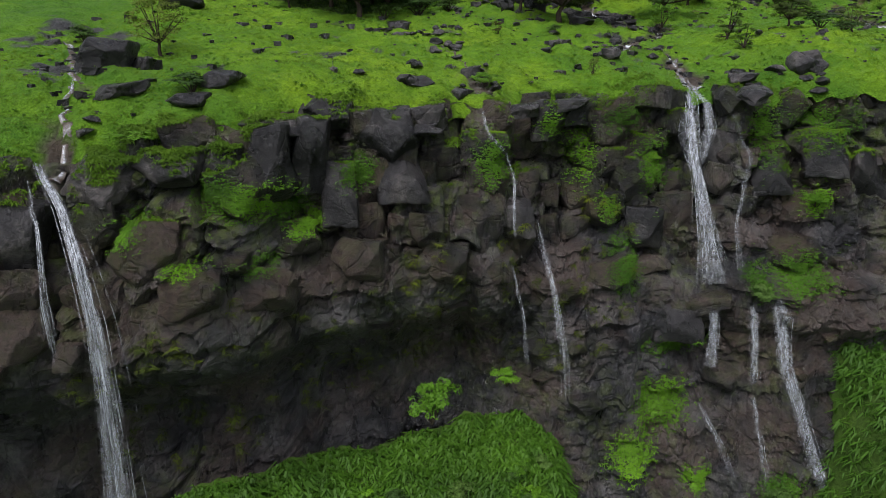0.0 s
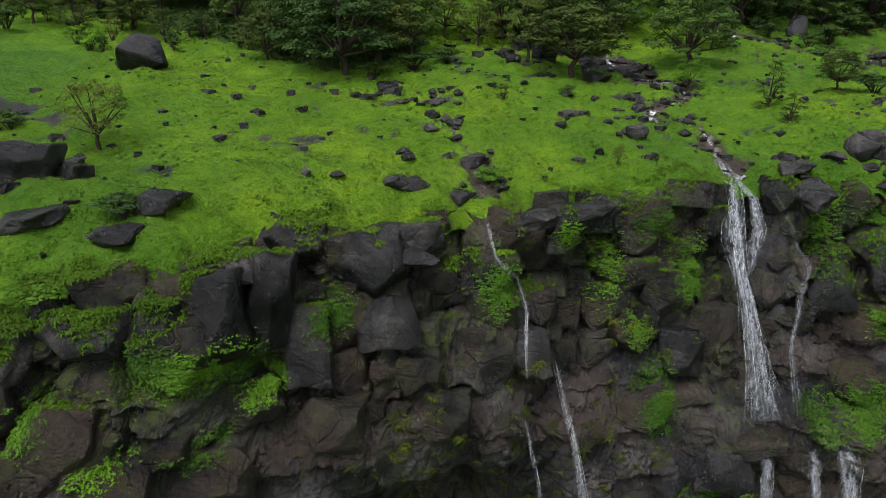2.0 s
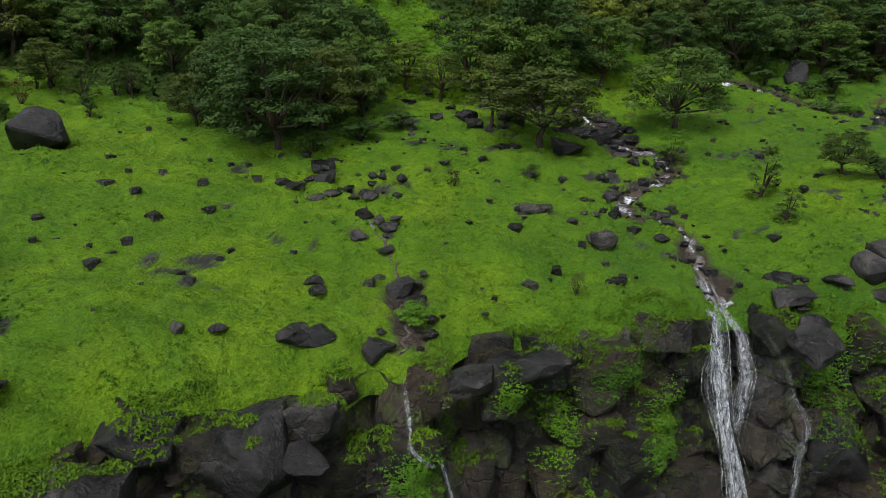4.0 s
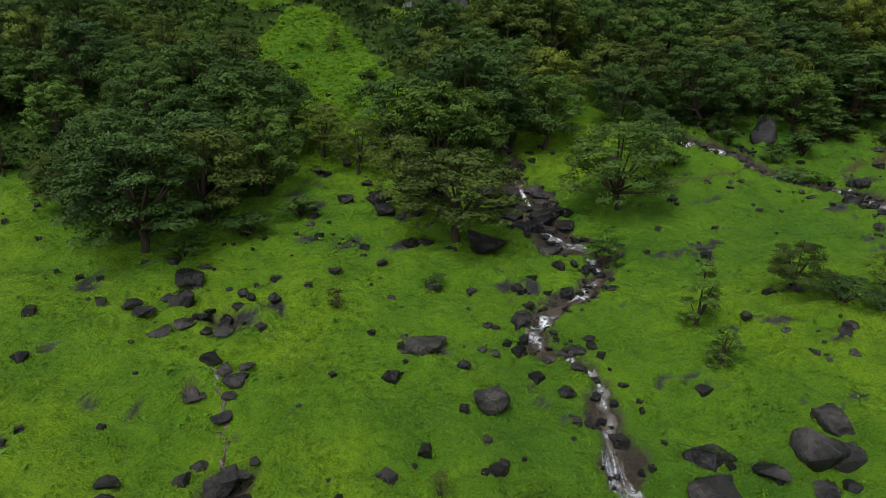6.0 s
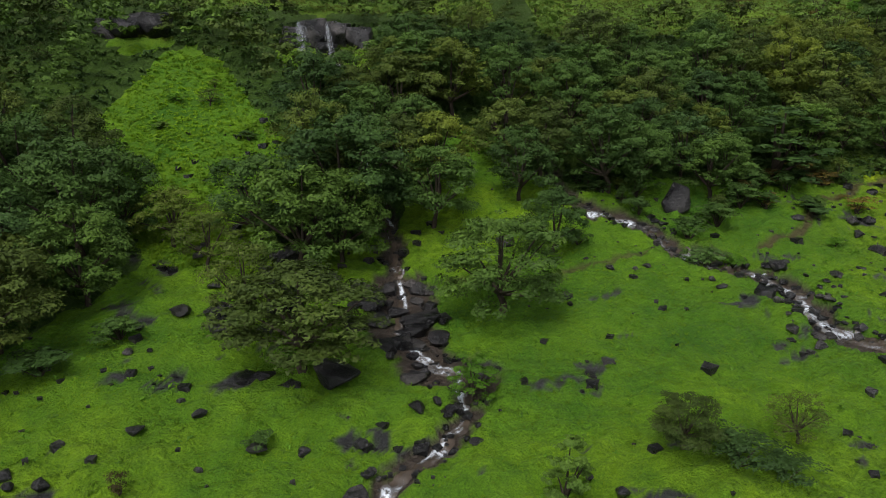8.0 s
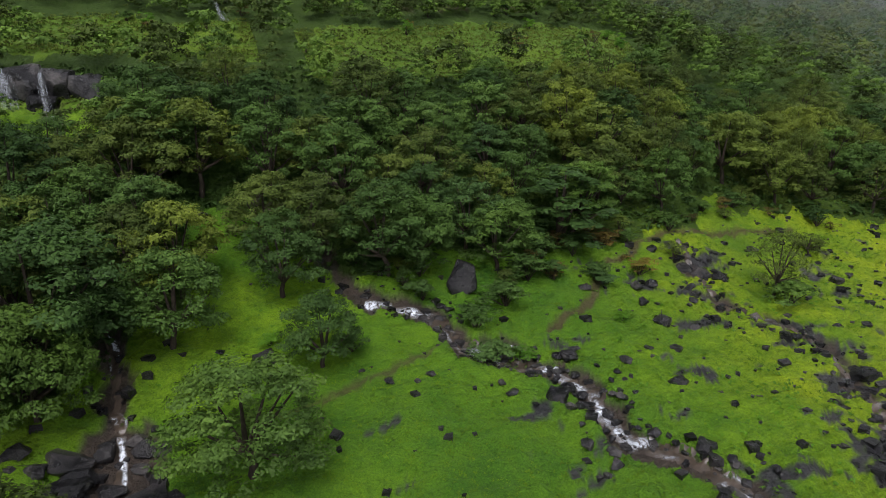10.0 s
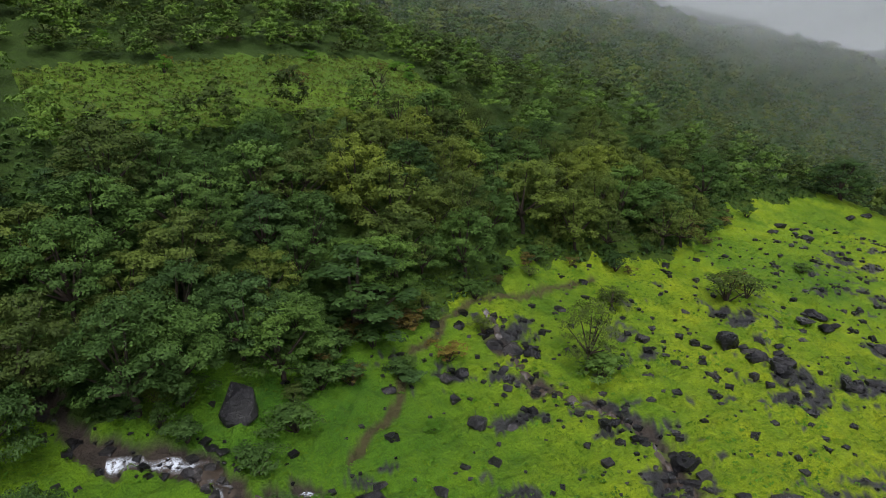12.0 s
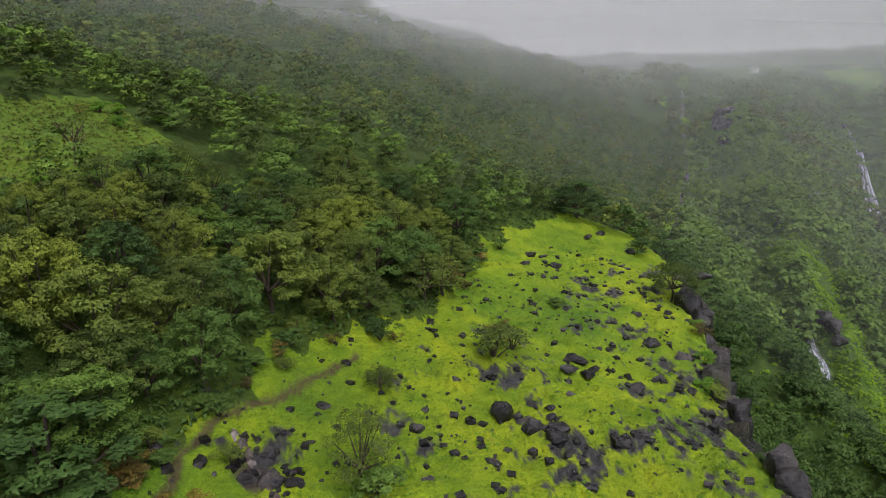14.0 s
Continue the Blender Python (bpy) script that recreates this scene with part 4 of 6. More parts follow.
def lobes_points(lobes, count, r, tufts=10):
    """Points on small tufts of leaves, which sit on the outer and upper sides of a set of ellipsoids (x, y, z, radius, flatness), and their outward directions."""
    L = np.array(lobes)
    c = r.normal(0, 1, (len(L), tufts, 3))
    c[..., 2] = np.where(c[..., 2] < -0.1, -0.6 * c[..., 2], c[..., 2])
    c /= np.linalg.norm(c, axis=2, keepdims=True)
    wide = L[:, None, 3] * r.uniform(0.3, 0.6, (len(L), tufts))
    mids = L[:, None, :3] + c * (L[:, 3, None] * r.uniform(0.62, 1.0, (len(L), tufts)))[..., None] * np.stack([np.ones(len(L)), np.ones(len(L)), L[:, 4]], 1)[:, None]
    area = (wide ** 2).ravel()
    pick = r.choice(area.size, count, p=area / area.sum())
    d = r.normal(0, 1, (count, 3))
    d[:, 2] = np.where((d[:, 2] < 0) & (r.random(count) < 0.75), -d[:, 2], d[:, 2])
    d /= np.linalg.norm(d, axis=1, keepdims=True)
    depth = 1 - 0.5 * r.random(count) ** 2
    p = mids.reshape(-1, 3)[pick] + d * (wide.ravel()[pick] * depth)[:, None] * [1, 1, 0.6]
    return p, d * 0.55 + c.reshape(-1, 3)[pick] * 0.45 + np.array([0, 0, 0.35])


def tubes(limbs, sides=6):
    """Tapered tubes: each limb is a list of (x, y, z, radius)."""
    V, Q = [], []
    for limb in limbs:
        at = sum(len(v) for v in V)
        P = np.array(limb, float)
        for k in range(len(P)):
            d = P[min(k + 1, len(P) - 1), :3] - P[max(k - 1, 0), :3]
            d /= np.linalg.norm(d) + 1e-9
            u = np.cross(d, (0.3, 0.9, 0.1))
            u /= np.linalg.norm(u) + 1e-9
            w = np.cross(d, u)
            ang = np.linspace(0, 2 * np.pi, sides, endpoint=False)[:, None]
            V.append(P[k, :3] + P[k, 3] * (np.cos(ang) * u + np.sin(ang) * w))
            if k:
                for s in range(sides):
                    a, b = at + (k - 1) * sides + s, at + (k - 1) * sides + (s + 1) % sides
                    Q.append((a, b, b + sides, a + sides))
    return np.concatenate(V), np.array(Q)


def grow(seed, high, wide, lobes, leaves, leaf, mat, bare=0.35, flat=0.62, lean=0.0, plump=1.0):
    """A tree's trunk and crown meshes: limbs reach out of a bent trunk, and each ends in a lobe of leaves."""
    r = np.random.default_rng(seed)
    fork = high * bare
    trunk = [(0, 0, -0.4, 0.035 * high), (0.02 * high, 0, fork * 0.5, 0.027 * high), (lean * fork, 0.03 * high, fork, 0.022 * high)]
    limbs, blobs = [trunk], []
    turn = r.uniform(0, 6.28)
    for k in range(lobes):
        ang = turn + k * 2.4 + r.normal(0, 0.25)
        share = k / max(lobes - 1, 1)
        z = high * (0.82 - (0.82 - bare - 0.02) * share + r.normal(0, 0.03))
        out = wide * 0.5 * (0.1 if k == 0 else r.uniform(0.5, 0.72) * (0.55 + 0.75 * math.sin(min(1.0, share * 1.25) * 2.2)))
        rad = wide * plump * (0.17 if k == 0 else r.uniform(0.115, 0.185))
        cx, cy = out * np.cos(ang) + lean * z, out * np.sin(ang)
        blobs.append((cx, cy, z, rad, flat * r.uniform(0.8, 1.15)))
        if k % 3 == 0:
            st = trunk[2]
            limbs.append([st, (st[0] * 0.5 + cx * 0.5, st[1] * 0.5 + cy * 0.5, (fork + z) * 0.52, 0.011 * high), (cx, cy, z + rad * 0.2, 0.004 * high)])
    p, d = lobes_points(blobs, leaves, r)
    v, q = leaf_array(p, d, leaf, r)
    tv, tq = tubes(limbs, 5)
    return mesh_from("trunk", tv, tq, BARK), mesh_from("crown", v, q, mat, False)


KINDS = {
    "deep": [grow(s, 7.5, 6.6, 30, 11500, 0.195, LEAF_A, 0.18, 0.88) for s in (1, 2, 3)],
    "olive": [grow(s, 7.0, 6.4, 28, 10500, 0.19, LEAF_B, 0.22, 0.84) for s in (4, 5)],
    "pale": [grow(s, 7.2, 6.4, 28, 9600, 0.205, LEAF_C, 0.18, 0.9) for s in (6, 7)],
    "airy": [grow(s, 7.0, 6.0, 28, 4400, 0.18, LEAF_B, 0.22, 0.8) for s in (8, 9)],
    "flat": [grow(s, 6.2, 8.2, 34, 8400, 0.18, LEAF_B, 0.3, 0.6) for s in (10, 11)],
    "open": [grow(s, 7.2, 7.2, 28, 8000, 0.195, LEAF_B if s % 2 else LEAF_A, 0.24, 0.7, 0.05, 0.84) for s in (15, 16, 17)],
    "slim": [grow(s, 7.0, 3.2, 16, 5200, 0.19, LEAF_A, 0.06, 0.95, 0.04, 1.2) for s in (12, 13)],
    "fresh": [grow(s, 7.0, 5.6, 20, 4600, 0.22, HERB, 0.2) for s in (14,)],
}
SIZE = {"open": (7.2, 7.2), "deep": (7.5, 6.6), "olive": (7.0, 6.4), "pale": (7.2, 6.4), "airy": (7.0, 6.0), "flat": (6.2, 8.2), "slim": (7.0, 3.2), "fresh": (7.0, 5.6)}
WORDS = {"open": "green tree with open crown and dark limbs", "deep": "dark green broadleaf tree with dense crown", "olive": "olive green broadleaf tree with lobed crown", "pale": "blue-green broadleaf tree with large leaves",
         "airy": "thin-crowned tree with dark branches", "flat": "spreading tree with broad flat crown", "slim": "slender upright tree leafy to the ground", "fresh": "fresh light green young tree"}


def tree(kind, x, y, high, wide, place="", group="trees of the slope", z=None):
    trunk, crown = dice.choice(KINDS[kind])
    h0, w0 = SIZE[kind]
    z = on_land(x, y) - 0.05 if z is None else z
    ob = new("tree")
    ob.empty_display_size = 0.1
    ob.matrix_basis = pose(x, y, z, dice.uniform(-4, 4), dice.uniform(-4, 4), dice.uniform(0, 360)) @ Matrix.Diagonal((wide / w0, wide / w0, high / h0, 1))
    part("trunk", trunk, ob)
    part("crown", crown, ob)
    return tagged(ob, WORDS[kind] + place, "tree", group)


# single trees of the open ground: kind, x, y, height, width
STANDING = [("airy", -17.6, 44.6, 4.0, 3.4), ("airy", -21, 73.5, 3.0, 2.3), ("airy", -17, 72.1, 3.3, 2.6), ("deep", -7.4, 63.9, 7.6, 7.8), ("olive", -5.0, 68.3, 6.8, 6.4), ("deep", -10.5, 68.5, 7.5, 7.0),
            ("deep", -2.7, 73.8, 6.8, 5.8), ("open", 0.4, 80.9, 4.6, 5.2), ("airy", 7.5, 70.1, 5.8, 4.2), ("olive", 10.9, 67.5, 6.2, 8.8), ("deep", 12.4, 83.2, 9.6, 9.6), ("deep", 18.8, 84.5, 6.8, 6.0),
            ("deep", 22.4, 73.2, 6.8, 7.4), ("deep", 9.6, 78.8, 8.0, 7.6), ("deep", 6.2, 81.6, 7.0, 6.4), ("deep", 12.2, 79.6, 7.0, 5.6), ("airy", 3.6, 77.6, 4.6, 4.0), ("deep", 33.8, 89.9, 7.6, 7.0), ("olive", 28.4, 92.2, 7.0, 6.6), ("deep", 36.6, 91.0, 6.6, 6.0), ("olive", 25.6, 93.6, 6.6, 6.0), ("deep", 43.0, 90.4, 6.0, 6.0)]
STANDING += [("airy", -31.5, 71.5, 4.2, 3.6), ("olive", -27.5, 73.5, 4.0, 4.2), ("airy", -24.0, 71.8, 3.6, 3.0), ("olive", -14.5, 69.0, 4.4, 4.0), ("open", -36.0, 73.0, 4.6, 4.4)]
STANDING += [("fresh", 19.7, 65.3, 2.9, 2.5), ("deep", 26, 88.1, 6.6, 5.4), ("deep", 27.4, 81.4, 5.4, 4.6), ("slim", 22.7, 57.6, 3.6, 1.8), ("slim", 22.9, 54.4, 2.1, 1.5), ("olive", 28.5, 59.7, 2.9, 3.0),
             ("airy", 34.5, 60.8, 2.8, 2.6), ("airy", 64.2, 83.2, 6.4, 4.2), ("airy", 74.5, 89.7, 2.3, 2.8), ("airy", 73.8, 98.1, 2.4, 2.2), ("airy", 95.2, 97.4, 5.2, 5.6), ("flat", 119.5, 78.5, 5.2, 7.0),
             ("deep", 142.7, 101.7, 7.0, 9.0), ("airy", -1.2, 100.4, 1.8, 2.2)]
for kind, x, y, h, w in STANDING:
    tree(kind, x, y, h, w, " in open grass", "single trees")

# a leafless tree on the upper clearing
r = np.random.default_rng(40)
limbs = [[(0, 0, -0.3, 0.13), (0.1, 0, 1.2, 0.1), (0.2, 0.1, 2.2, 0.08)]]
for k in range(9):
    ang, up = k * 2.4, r.uniform(2.8, 4.6)
    limbs.append([(0.15, 0.05, r.uniform(0.8, 2.1), 0.06), (np.cos(ang) * 0.7, np.sin(ang) * 0.7, up * 0.7, 0.04), (np.cos(ang) * 1.5, np.sin(ang) * 1.5, up, 0.015)])
    limbs.append([limbs[-1][1], (np.cos(ang + 0.6) * 1.2, np.sin(ang + 0.6) * 1.2, up * 0.95, 0.03), (np.cos(ang + 0.9) * 1.6, np.sin(ang + 0.9) * 1.6, up * 1.1, 0.012)])
dead = base("bare_tree", 70.4, 123.5, on_land(70.4, 123.5), "leafless grey tree on the upper grass clearing", "tree", "single trees")
part("trunk", mesh_from("trunk", *tubes(limbs, 5), BARK), dead)

# the wood on the slope, tree by tree
taken = [(x, y) for _, x, y, _, _ in STANDING]
BELT = 20.0        # how deep into the wood each tree stands by itself
for j in range(17):
    for i in range(40):
        x, y = -40 + 3.9 * i + 2 * (j % 2) + dice.uniform(-1.2, 1.2), 64 + 3.7 * j + dice.uniform(-1.2, 1.2)
        if not (x < 112 and y < 121 and y - np.interp(x, EDGE_X, EDGE_Y) < BELT) or wood(np.array([x]), np.array([y]))[0] < 0.5 or min(math.hypot(x - a, y - b) for a, b in taken) < 2.6:
            continue
        taken.append((x, y))
        inside = y - np.interp(x, EDGE_X, EDGE_Y)
        kind = dice.choice(("deep", "deep", "deep", "olive", "pale", "olive") if x < 56 else ("olive", "olive", "deep", "flat", "airy"))
        if inside < 2.5 and dice.random() < 0.5:
            kind = dice.choice(("airy", "olive", "slim"))
        h = dice.uniform(4.6, 8.4) * (0.9 if inside < 2 else 1.0) * (0.8 if y > 108 else 1.0)
        tree(kind, x, y, h * 1.05, h * dice.uniform(0.74, 1.0), " in dense woods", "trees of the slope")


# ---------------------------------------------------------------- distant woods
def woods(spots, leaves, leaf, seed, mat, name, label):
    """Many far crowns in one mesh: (x, y, z, height, width) each."""
    r = np.random.default_rng(seed)
    V = []
    for x, y, z, h, w in spots:
        blobs = []
        for k in range(10):
            out, ang = 0.36 * w * math.sqrt((k + 0.3) / 10), 2.4 * k + r.uniform(0, 1)
            blobs.append((x + out * math.cos(ang), y + out * math.sin(ang), z + h * (0.84 - 0.5 * (out / (0.36 * w)) ** 1.6 + r.normal(0, 0.04)), w * r.uniform(0.13, 0.2), r.uniform(0.6, 0.85)))
        p, d = lobes_points(blobs, leaves, r, 5)
        V.append(leaf_array(p, d, leaf * w / 6, r, 0.75)[0])
    V = np.concatenate(V)
    return tagged(new(name, mesh_from(name, V, np.arange(len(V)).reshape(-1, 3), mat, False)), label, "woods", kind="stuff")


near_, near_b, far_, low_, brush = [], [], [], [], []
for j in range(64):
    for i in range(96):
        x, y = -72 + 4.6 * i + dice.uniform(-1.6, 1.6), 66 + 4.5 * j + dice.uniform(-1.6, 1.6)
        if (x <= 112 and y <= 121 and x >= -41 and y - np.interp(x, EDGE_X, EDGE_Y) < BELT) or wood(np.array([x]), np.array([y]))[0] < 0.5 or y < rim(np.array([x]))[0] + 1:
            continue
        if y > 165 + 0.4 * max(x, 0) or (y > 152 and x < 20) or x > 340:
            continue
        low = 0.65 if 135 < y < 150 and x < 95 else 0.85
        h = dice.uniform(4.5, 8.0) * low
        (near_ if math.hypot(x - 35, y - 50) < 125 else near_b).append((x, y, 0.0, h, h * dice.uniform(0.85, 1.15)))
for k in range(150):
    x = 140 + 1.9 * k + dice.uniform(-1, 1)
    y = float(rim(np.array([x]))[0]) + (k % 3) * 2.2 + dice.uniform(0.3, 2.0)
    h = dice.uniform(3.5, 6.5)
    near_b.append((x, y, -0.2, h, h * dice.uniform(0.95, 1.2)))
for k in range(420):
    x, y = dice.uniform(-35, 110), dice.uniform(133, 166)
    if wood(np.array([x]), np.array([y]))[0] > 0.5:
        h = dice.uniform(2.0, 3.8)
        brush.append((x, y, -0.1, h, h * dice.uniform(1.0, 1.5)))


def settled(spots, surface):
    """The same spots, each at its height over the surface."""
    z = surface(np.array([p[0] for p in spots]), np.array([p[1] for p in spots]))
    return [(x, y, float(a) + b, h, w) for (x, y, b, h, w), a in zip(spots, z)]


near_, near_b, brush = settled(near_, land), settled(near_b, land), settled(brush, land)
for spots, leaves, size, s in ((near_, 760, 0.33, 61), (near_b, 300, 0.52, 65), (brush, 300, 0.5, 69)):
    woods(spots[::2], leaves, size, s, LEAF_D, "hillside_woods", "dense dark green woods covering the hillside")
    woods(spots[1::2], leaves, size, s + 1, LEAF_B, "hillside_woods", "dense olive green woods covering the hillside")
FAR_FALL = [(468, 87), (449.8, 76.8), (418, 70.7), (371, 63.7), (330, 57)]
low_b = []
for j in range(84):
    for i in range(90):
        gap_ = 5.0
        x, y = 62 + gap_ * i + dice.uniform(-1.9, 1.9), -30 + gap_ * j * 0.55 + dice.uniform(-1.9, 1.9)
        d = math.hypot(x - 60, y - 55)
        if j % 2 and d < 60 or y > 175 or (d > 170 and (i + j) % 2) or (d > 280 and i % 2):
            continue
        out = rim(np.array([x]))[0] - y
        if out < (7 if x < 84 else 4.5 if x < 140 else 1.5) or y < 50 - 0.2 * (x - 60):
            continue
        gap = grain(np.array([x / 26]), np.array([y / 26]), 44)[0]
        below = y - (62.6 + 0.37 * (x - 185.5))
        bare = -13 + 3 * grain(np.array([x / 11]), np.array([y / 11]), 45)[0] < below < -1.5 and 160 < x < 240       # the open back of the next spur
        if gap > 0.8 or bare or math.hypot((x - 193) / 2, y - 65.4) < 5 or along(np.array([x]), np.array([y]), FAR_FALL)[0] < 4.5:
            continue
        h = dice.uniform(4.2, 8.0)
        (low_ if d < 130 else low_b).append((x, y, -0.3, h, h * dice.uniform(0.9, 1.3) * (1 + d / 600)))
low_, low_b = settled(low_, foot), settled(low_b, foot)
woods(low_, 900, 0.28, 63, LEAF_D, "valley_woods", "hazy dark woods on the slopes of the gully")
woods(low_b, 210, 0.66, 67, LEAF_D, "valley_woods", "hazy dark woods on the slopes of the gully")
FIELDS = [(372, 154, 6, 4), (527, 89, 30, 14), (362, 141, 5, 4), (398, 139, 12, 6), (455, 118, 16, 7)]     # x, y, half sizes
k = 0
while len(far_) < 1000 and k < 9000:
    k += 1
    d = 255 + 780 * dice.random() ** 1.5
    ang = radians(dice.uniform(38, 112))
    x, y = 35 + d * math.sin(ang), 56 + d * math.cos(ang)
    if grain(np.array([x / 60]), np.array([y / 60]), 47)[0] > 0.4 or x < 335 or (abs(x - 440) < 45 and 50 < y < 95) or math.hypot(x - 500, y - 137) < 38 or any(math.hypot((x - a) / p, (y - b) / q_) < 1.25 for a, b, p, q_ in FIELDS):
        continue
    up = y > rim(np.array([x]))[0]
    z = on_land(x, y) if up else float(foot(np.array([x]), np.array([y]))[0])
    s = step(np.array(d), 300, 600)
    far_.append((x, y, z - 0.5, dice.uniform(6, 8) + 3 * s, dice.uniform(8, 12) + 8 * s))
woods(far_, 110, 1.1, 64, LEAF_B, "far_woods", "far woods fading into the mist")
for x, y, p, q_ in FIELDS:
    A, R = np.meshgrid(np.linspace(0, 2 * np.pi, 41), np.linspace(0, 1, 6))
    R = R * (1 + 0.16 * np.sin(A * 2 + x) + 0.1 * np.sin(A * 5 + y))
    X, Y = x + p * R * np.cos(A), y + q_ * R * np.sin(A)
    Z = np.where(Y > rim(X), land(X, Y), foot(X, Y)) + 0.4
    tagged(new("field", mesh_from("field", np.stack([X, Y, Z], -1).reshape(-1, 3), sheet(*X.shape), TURF, True)), "light green rice field on the misty plateau", "field", kind="structure")
for x, y, w, h in [(322, 116.5, 6, 8), (328, 118.5, 7, 9), (334, 120.5, 7, 10), (339, 121.5, 6, 7), (331, 116, 6, 6)]:
    boulder(x, y, w, "dark rock brow above the far gully", "rock steps", "rock_block", float(foot(np.array([x]), np.array([y]))[0]) + h * 0.25, h / w, BLOCKS, w)


# ---------------------------------------------------------------- water
def loft(line, n):
    P = np.array(line, float)
    s = np.concatenate([[0], np.cumsum(np.linalg.norm(np.diff(P, axis=0), axis=1))])
    t = np.linspace(0, s[-1], n)
    out = np.stack([np.interp(t, s, P[:, k]) for k in range(P.shape[1])], 1)
    for _ in range(2):
        out[1:-1] = (out[:-2] + 2 * out[1:-1] + out[2:]) / 4
    return out


def waterfall(line, widths, threads, label, seed, n=64, hug=True):
    """Threads of water along a falling line of (x, y, z); widths from the top to the foot."""
    r = np.random.default_rng(seed)
    P = loft(line, n)
    t = np.linspace(0, 1, n)
    wide = np.interp(t, np.linspace(0, 1, len(widths)), widths)
    V, Q, foam, at = [], [], [], 0
    veils = 5 if max(widths) > 0.65 else 1
    for k in range(veils + 3 * threads):
        if k < veils:             # thin veils behind the strands, wider and thinner towards the foot
            u = t
            side = 0.24 * (k / 2 - 1) if k < 4 and veils > 1 else 0.0
            spread_ = np.interp(u, t, wide)
            half = (0.2 if k < 4 and veils > 1 else 0.5) * spread_
            show = (0.34 if k < 4 and veils > 1 else 0.18) * step(u, 0, 0.08) * (1 - 0.45 * u) * (1 - step(u, 0.9, 1.0) * 0.6)
            bend = 0 * u
        else:                     # strands: each falls a part of the way
            start, run = r.uniform(-0.1, 0.86), r.uniform(0.14, 0.5)
            u = np.linspace(max(0.0, start), min(1.0, start + run), 16)
            spread_ = np.interp(u, t, wide)
            side = r.normal(0, 0.24)
            half = r.uniform(0.007, 0.028) * (0.7 + 0.7 * u) * max(1.0, widths[-1] * (1.8 if P[0, 0] > 150 else 0.55))
            show = np.sin(np.pi * np.linspace(0.06, 0.97, 16)) ** 0.6 * r.uniform(0.6, 1.25) * (1 - 0.3 * u)
            bend = (0.05 * grain(u * 5 + 5 * k, u * 0 + k, seed) + 0.015 * grain(u * 17 + 5 * k, u * 0 + k, seed + 5)) * (0.25 + 0.6 * spread_)
        x = np.interp(u, t, P[:, 0]) + side * spread_ * (1 + 0.35 * u) + bend
        y = np.interp(u, t, P[:, 1]) - 0.08 - 0.16 * r.random() - 0.04 * grain(u * 7, u * 0 + 3 * k, seed + 1)
        z = np.interp(u, t, P[:, 2]) + r.uniform(-0.05, 0.08)
        far_fall = P[0, 0] > 150          # the far falls lie on the slope, across the view
        m = len(u)
        if hug:
            for i in range(m):
                rock, _ = front(x[i], z[i])
                if rock is not None and rock - 0.07 < y[i]:
                    y[i] = rock - 0.07
            y[1:-1] = np.minimum(y[1:-1], (y[:-2] + y[1:-1] + y[2:]) / 3)
        for off, f in ((-1, 0.0), (0, 1.0), (1, 0.0)):
            if far_fall:
                V.append(np.stack([x, y + side * spread_ + off * half, np.maximum(z, foot(x, y + side * spread_ + off * half) + 0.9)], 1))
            else:
                V.append(np.stack([x + off * half, y - (0.05 if off == 0 else 0), z], 1))
            foam.append(show * f)
        i = np.arange(m - 1)
        for c in (0, 1):
            Q.append(np.stack([at + c * m + i, at + (c + 1) * m + i, at + (c + 1) * m + i + 1, at + c * m + i + 1], 1))
        at += 3 * m
    ob = new("waterfall", mesh_from("waterfall", np.concatenate(V), np.concatenate(Q), FAR_WATER if P[0, 0] > 150 else FALLING, True, {"foam": np.concatenate(foam)}))
    return tagged(ob, label, "waterfall", "waterfalls", "structure")


waterfall([(-18.3, 31.0, 25.2), (-17.6, 30.0, 24.7), (-16.15, 28.4, 23.75), (-15.05, 27.0, 21.7), (-14.72, 26.8, 19.05), (-14.7, 26.7, 16), (-14.76, 26.7, 13.5), (-14.92, 26.7, 10.8), (-15, 26.7, 5)],
          (0.5, 0.6, 0.8, 1.0, 1.3, 1.6, 1.9), 46, "long white waterfall plunging over the undercut cliff", 1, 90)
waterfall([(-18.4, 30.0, 24.7), (-17.4, 28.4, 22.6), (-17.2, 27.6, 20), (-17.1, 27.4, 17)], (0.2, 0.5), 7, "thin side thread of the plunging waterfall", 2)
waterfall([(2.2, 43, 26.6), (2.5, 41.6, 25.1), (3.5, 40.6, 24), (4.1, 39.9, 22.2), (4, 39.2, 20.7), (4.1, 38.9, 19.2)], (0.25, 0.35), 9, "thin cascade tumbling down the broken rocks", 3)
waterfall([(5.3, 38.6, 20.2), (5.6, 38.2, 18.8), (6, 37, 16.8), (6.3, 36.3, 15), (6.6, 35.9, 13), (6.7, 35.6, 10.6)], (0.3, 0.5), 9, "thin trickle running down the dark rock face", 4)
waterfall([(3.7, 37.3, 18), (3.9, 37, 17.2), (4.3, 36.3, 15), (4.5, 36, 12.6)], (0.15, 0.3), 4, "thin trickle running down the dark rock face", 5)
waterfall([(16.7, 50.5, 27.6), (16.6, 48.6, 26.9), (16.3, 46.6, 25.9), (16.2, 44.6, 22.7), (16.4, 43.6, 21.0), (16.6, 42.6, 18.75), (17.1, 41.4, 15.2)], (0.5, 1.0, 0.8, 0.6, 0.9, 1.3, 2.2), 44, "broad white waterfall dropping onto a rock ledge", 6, 80)
waterfall([(16.7, 48.2, 27.0), (15.9, 46.4, 25.6), (15.5, 45.2, 23.9), (15.9, 44.2, 22.2)], (0.2, 0.5, 0.4), 5, "side arm of the broad waterfall", 27)
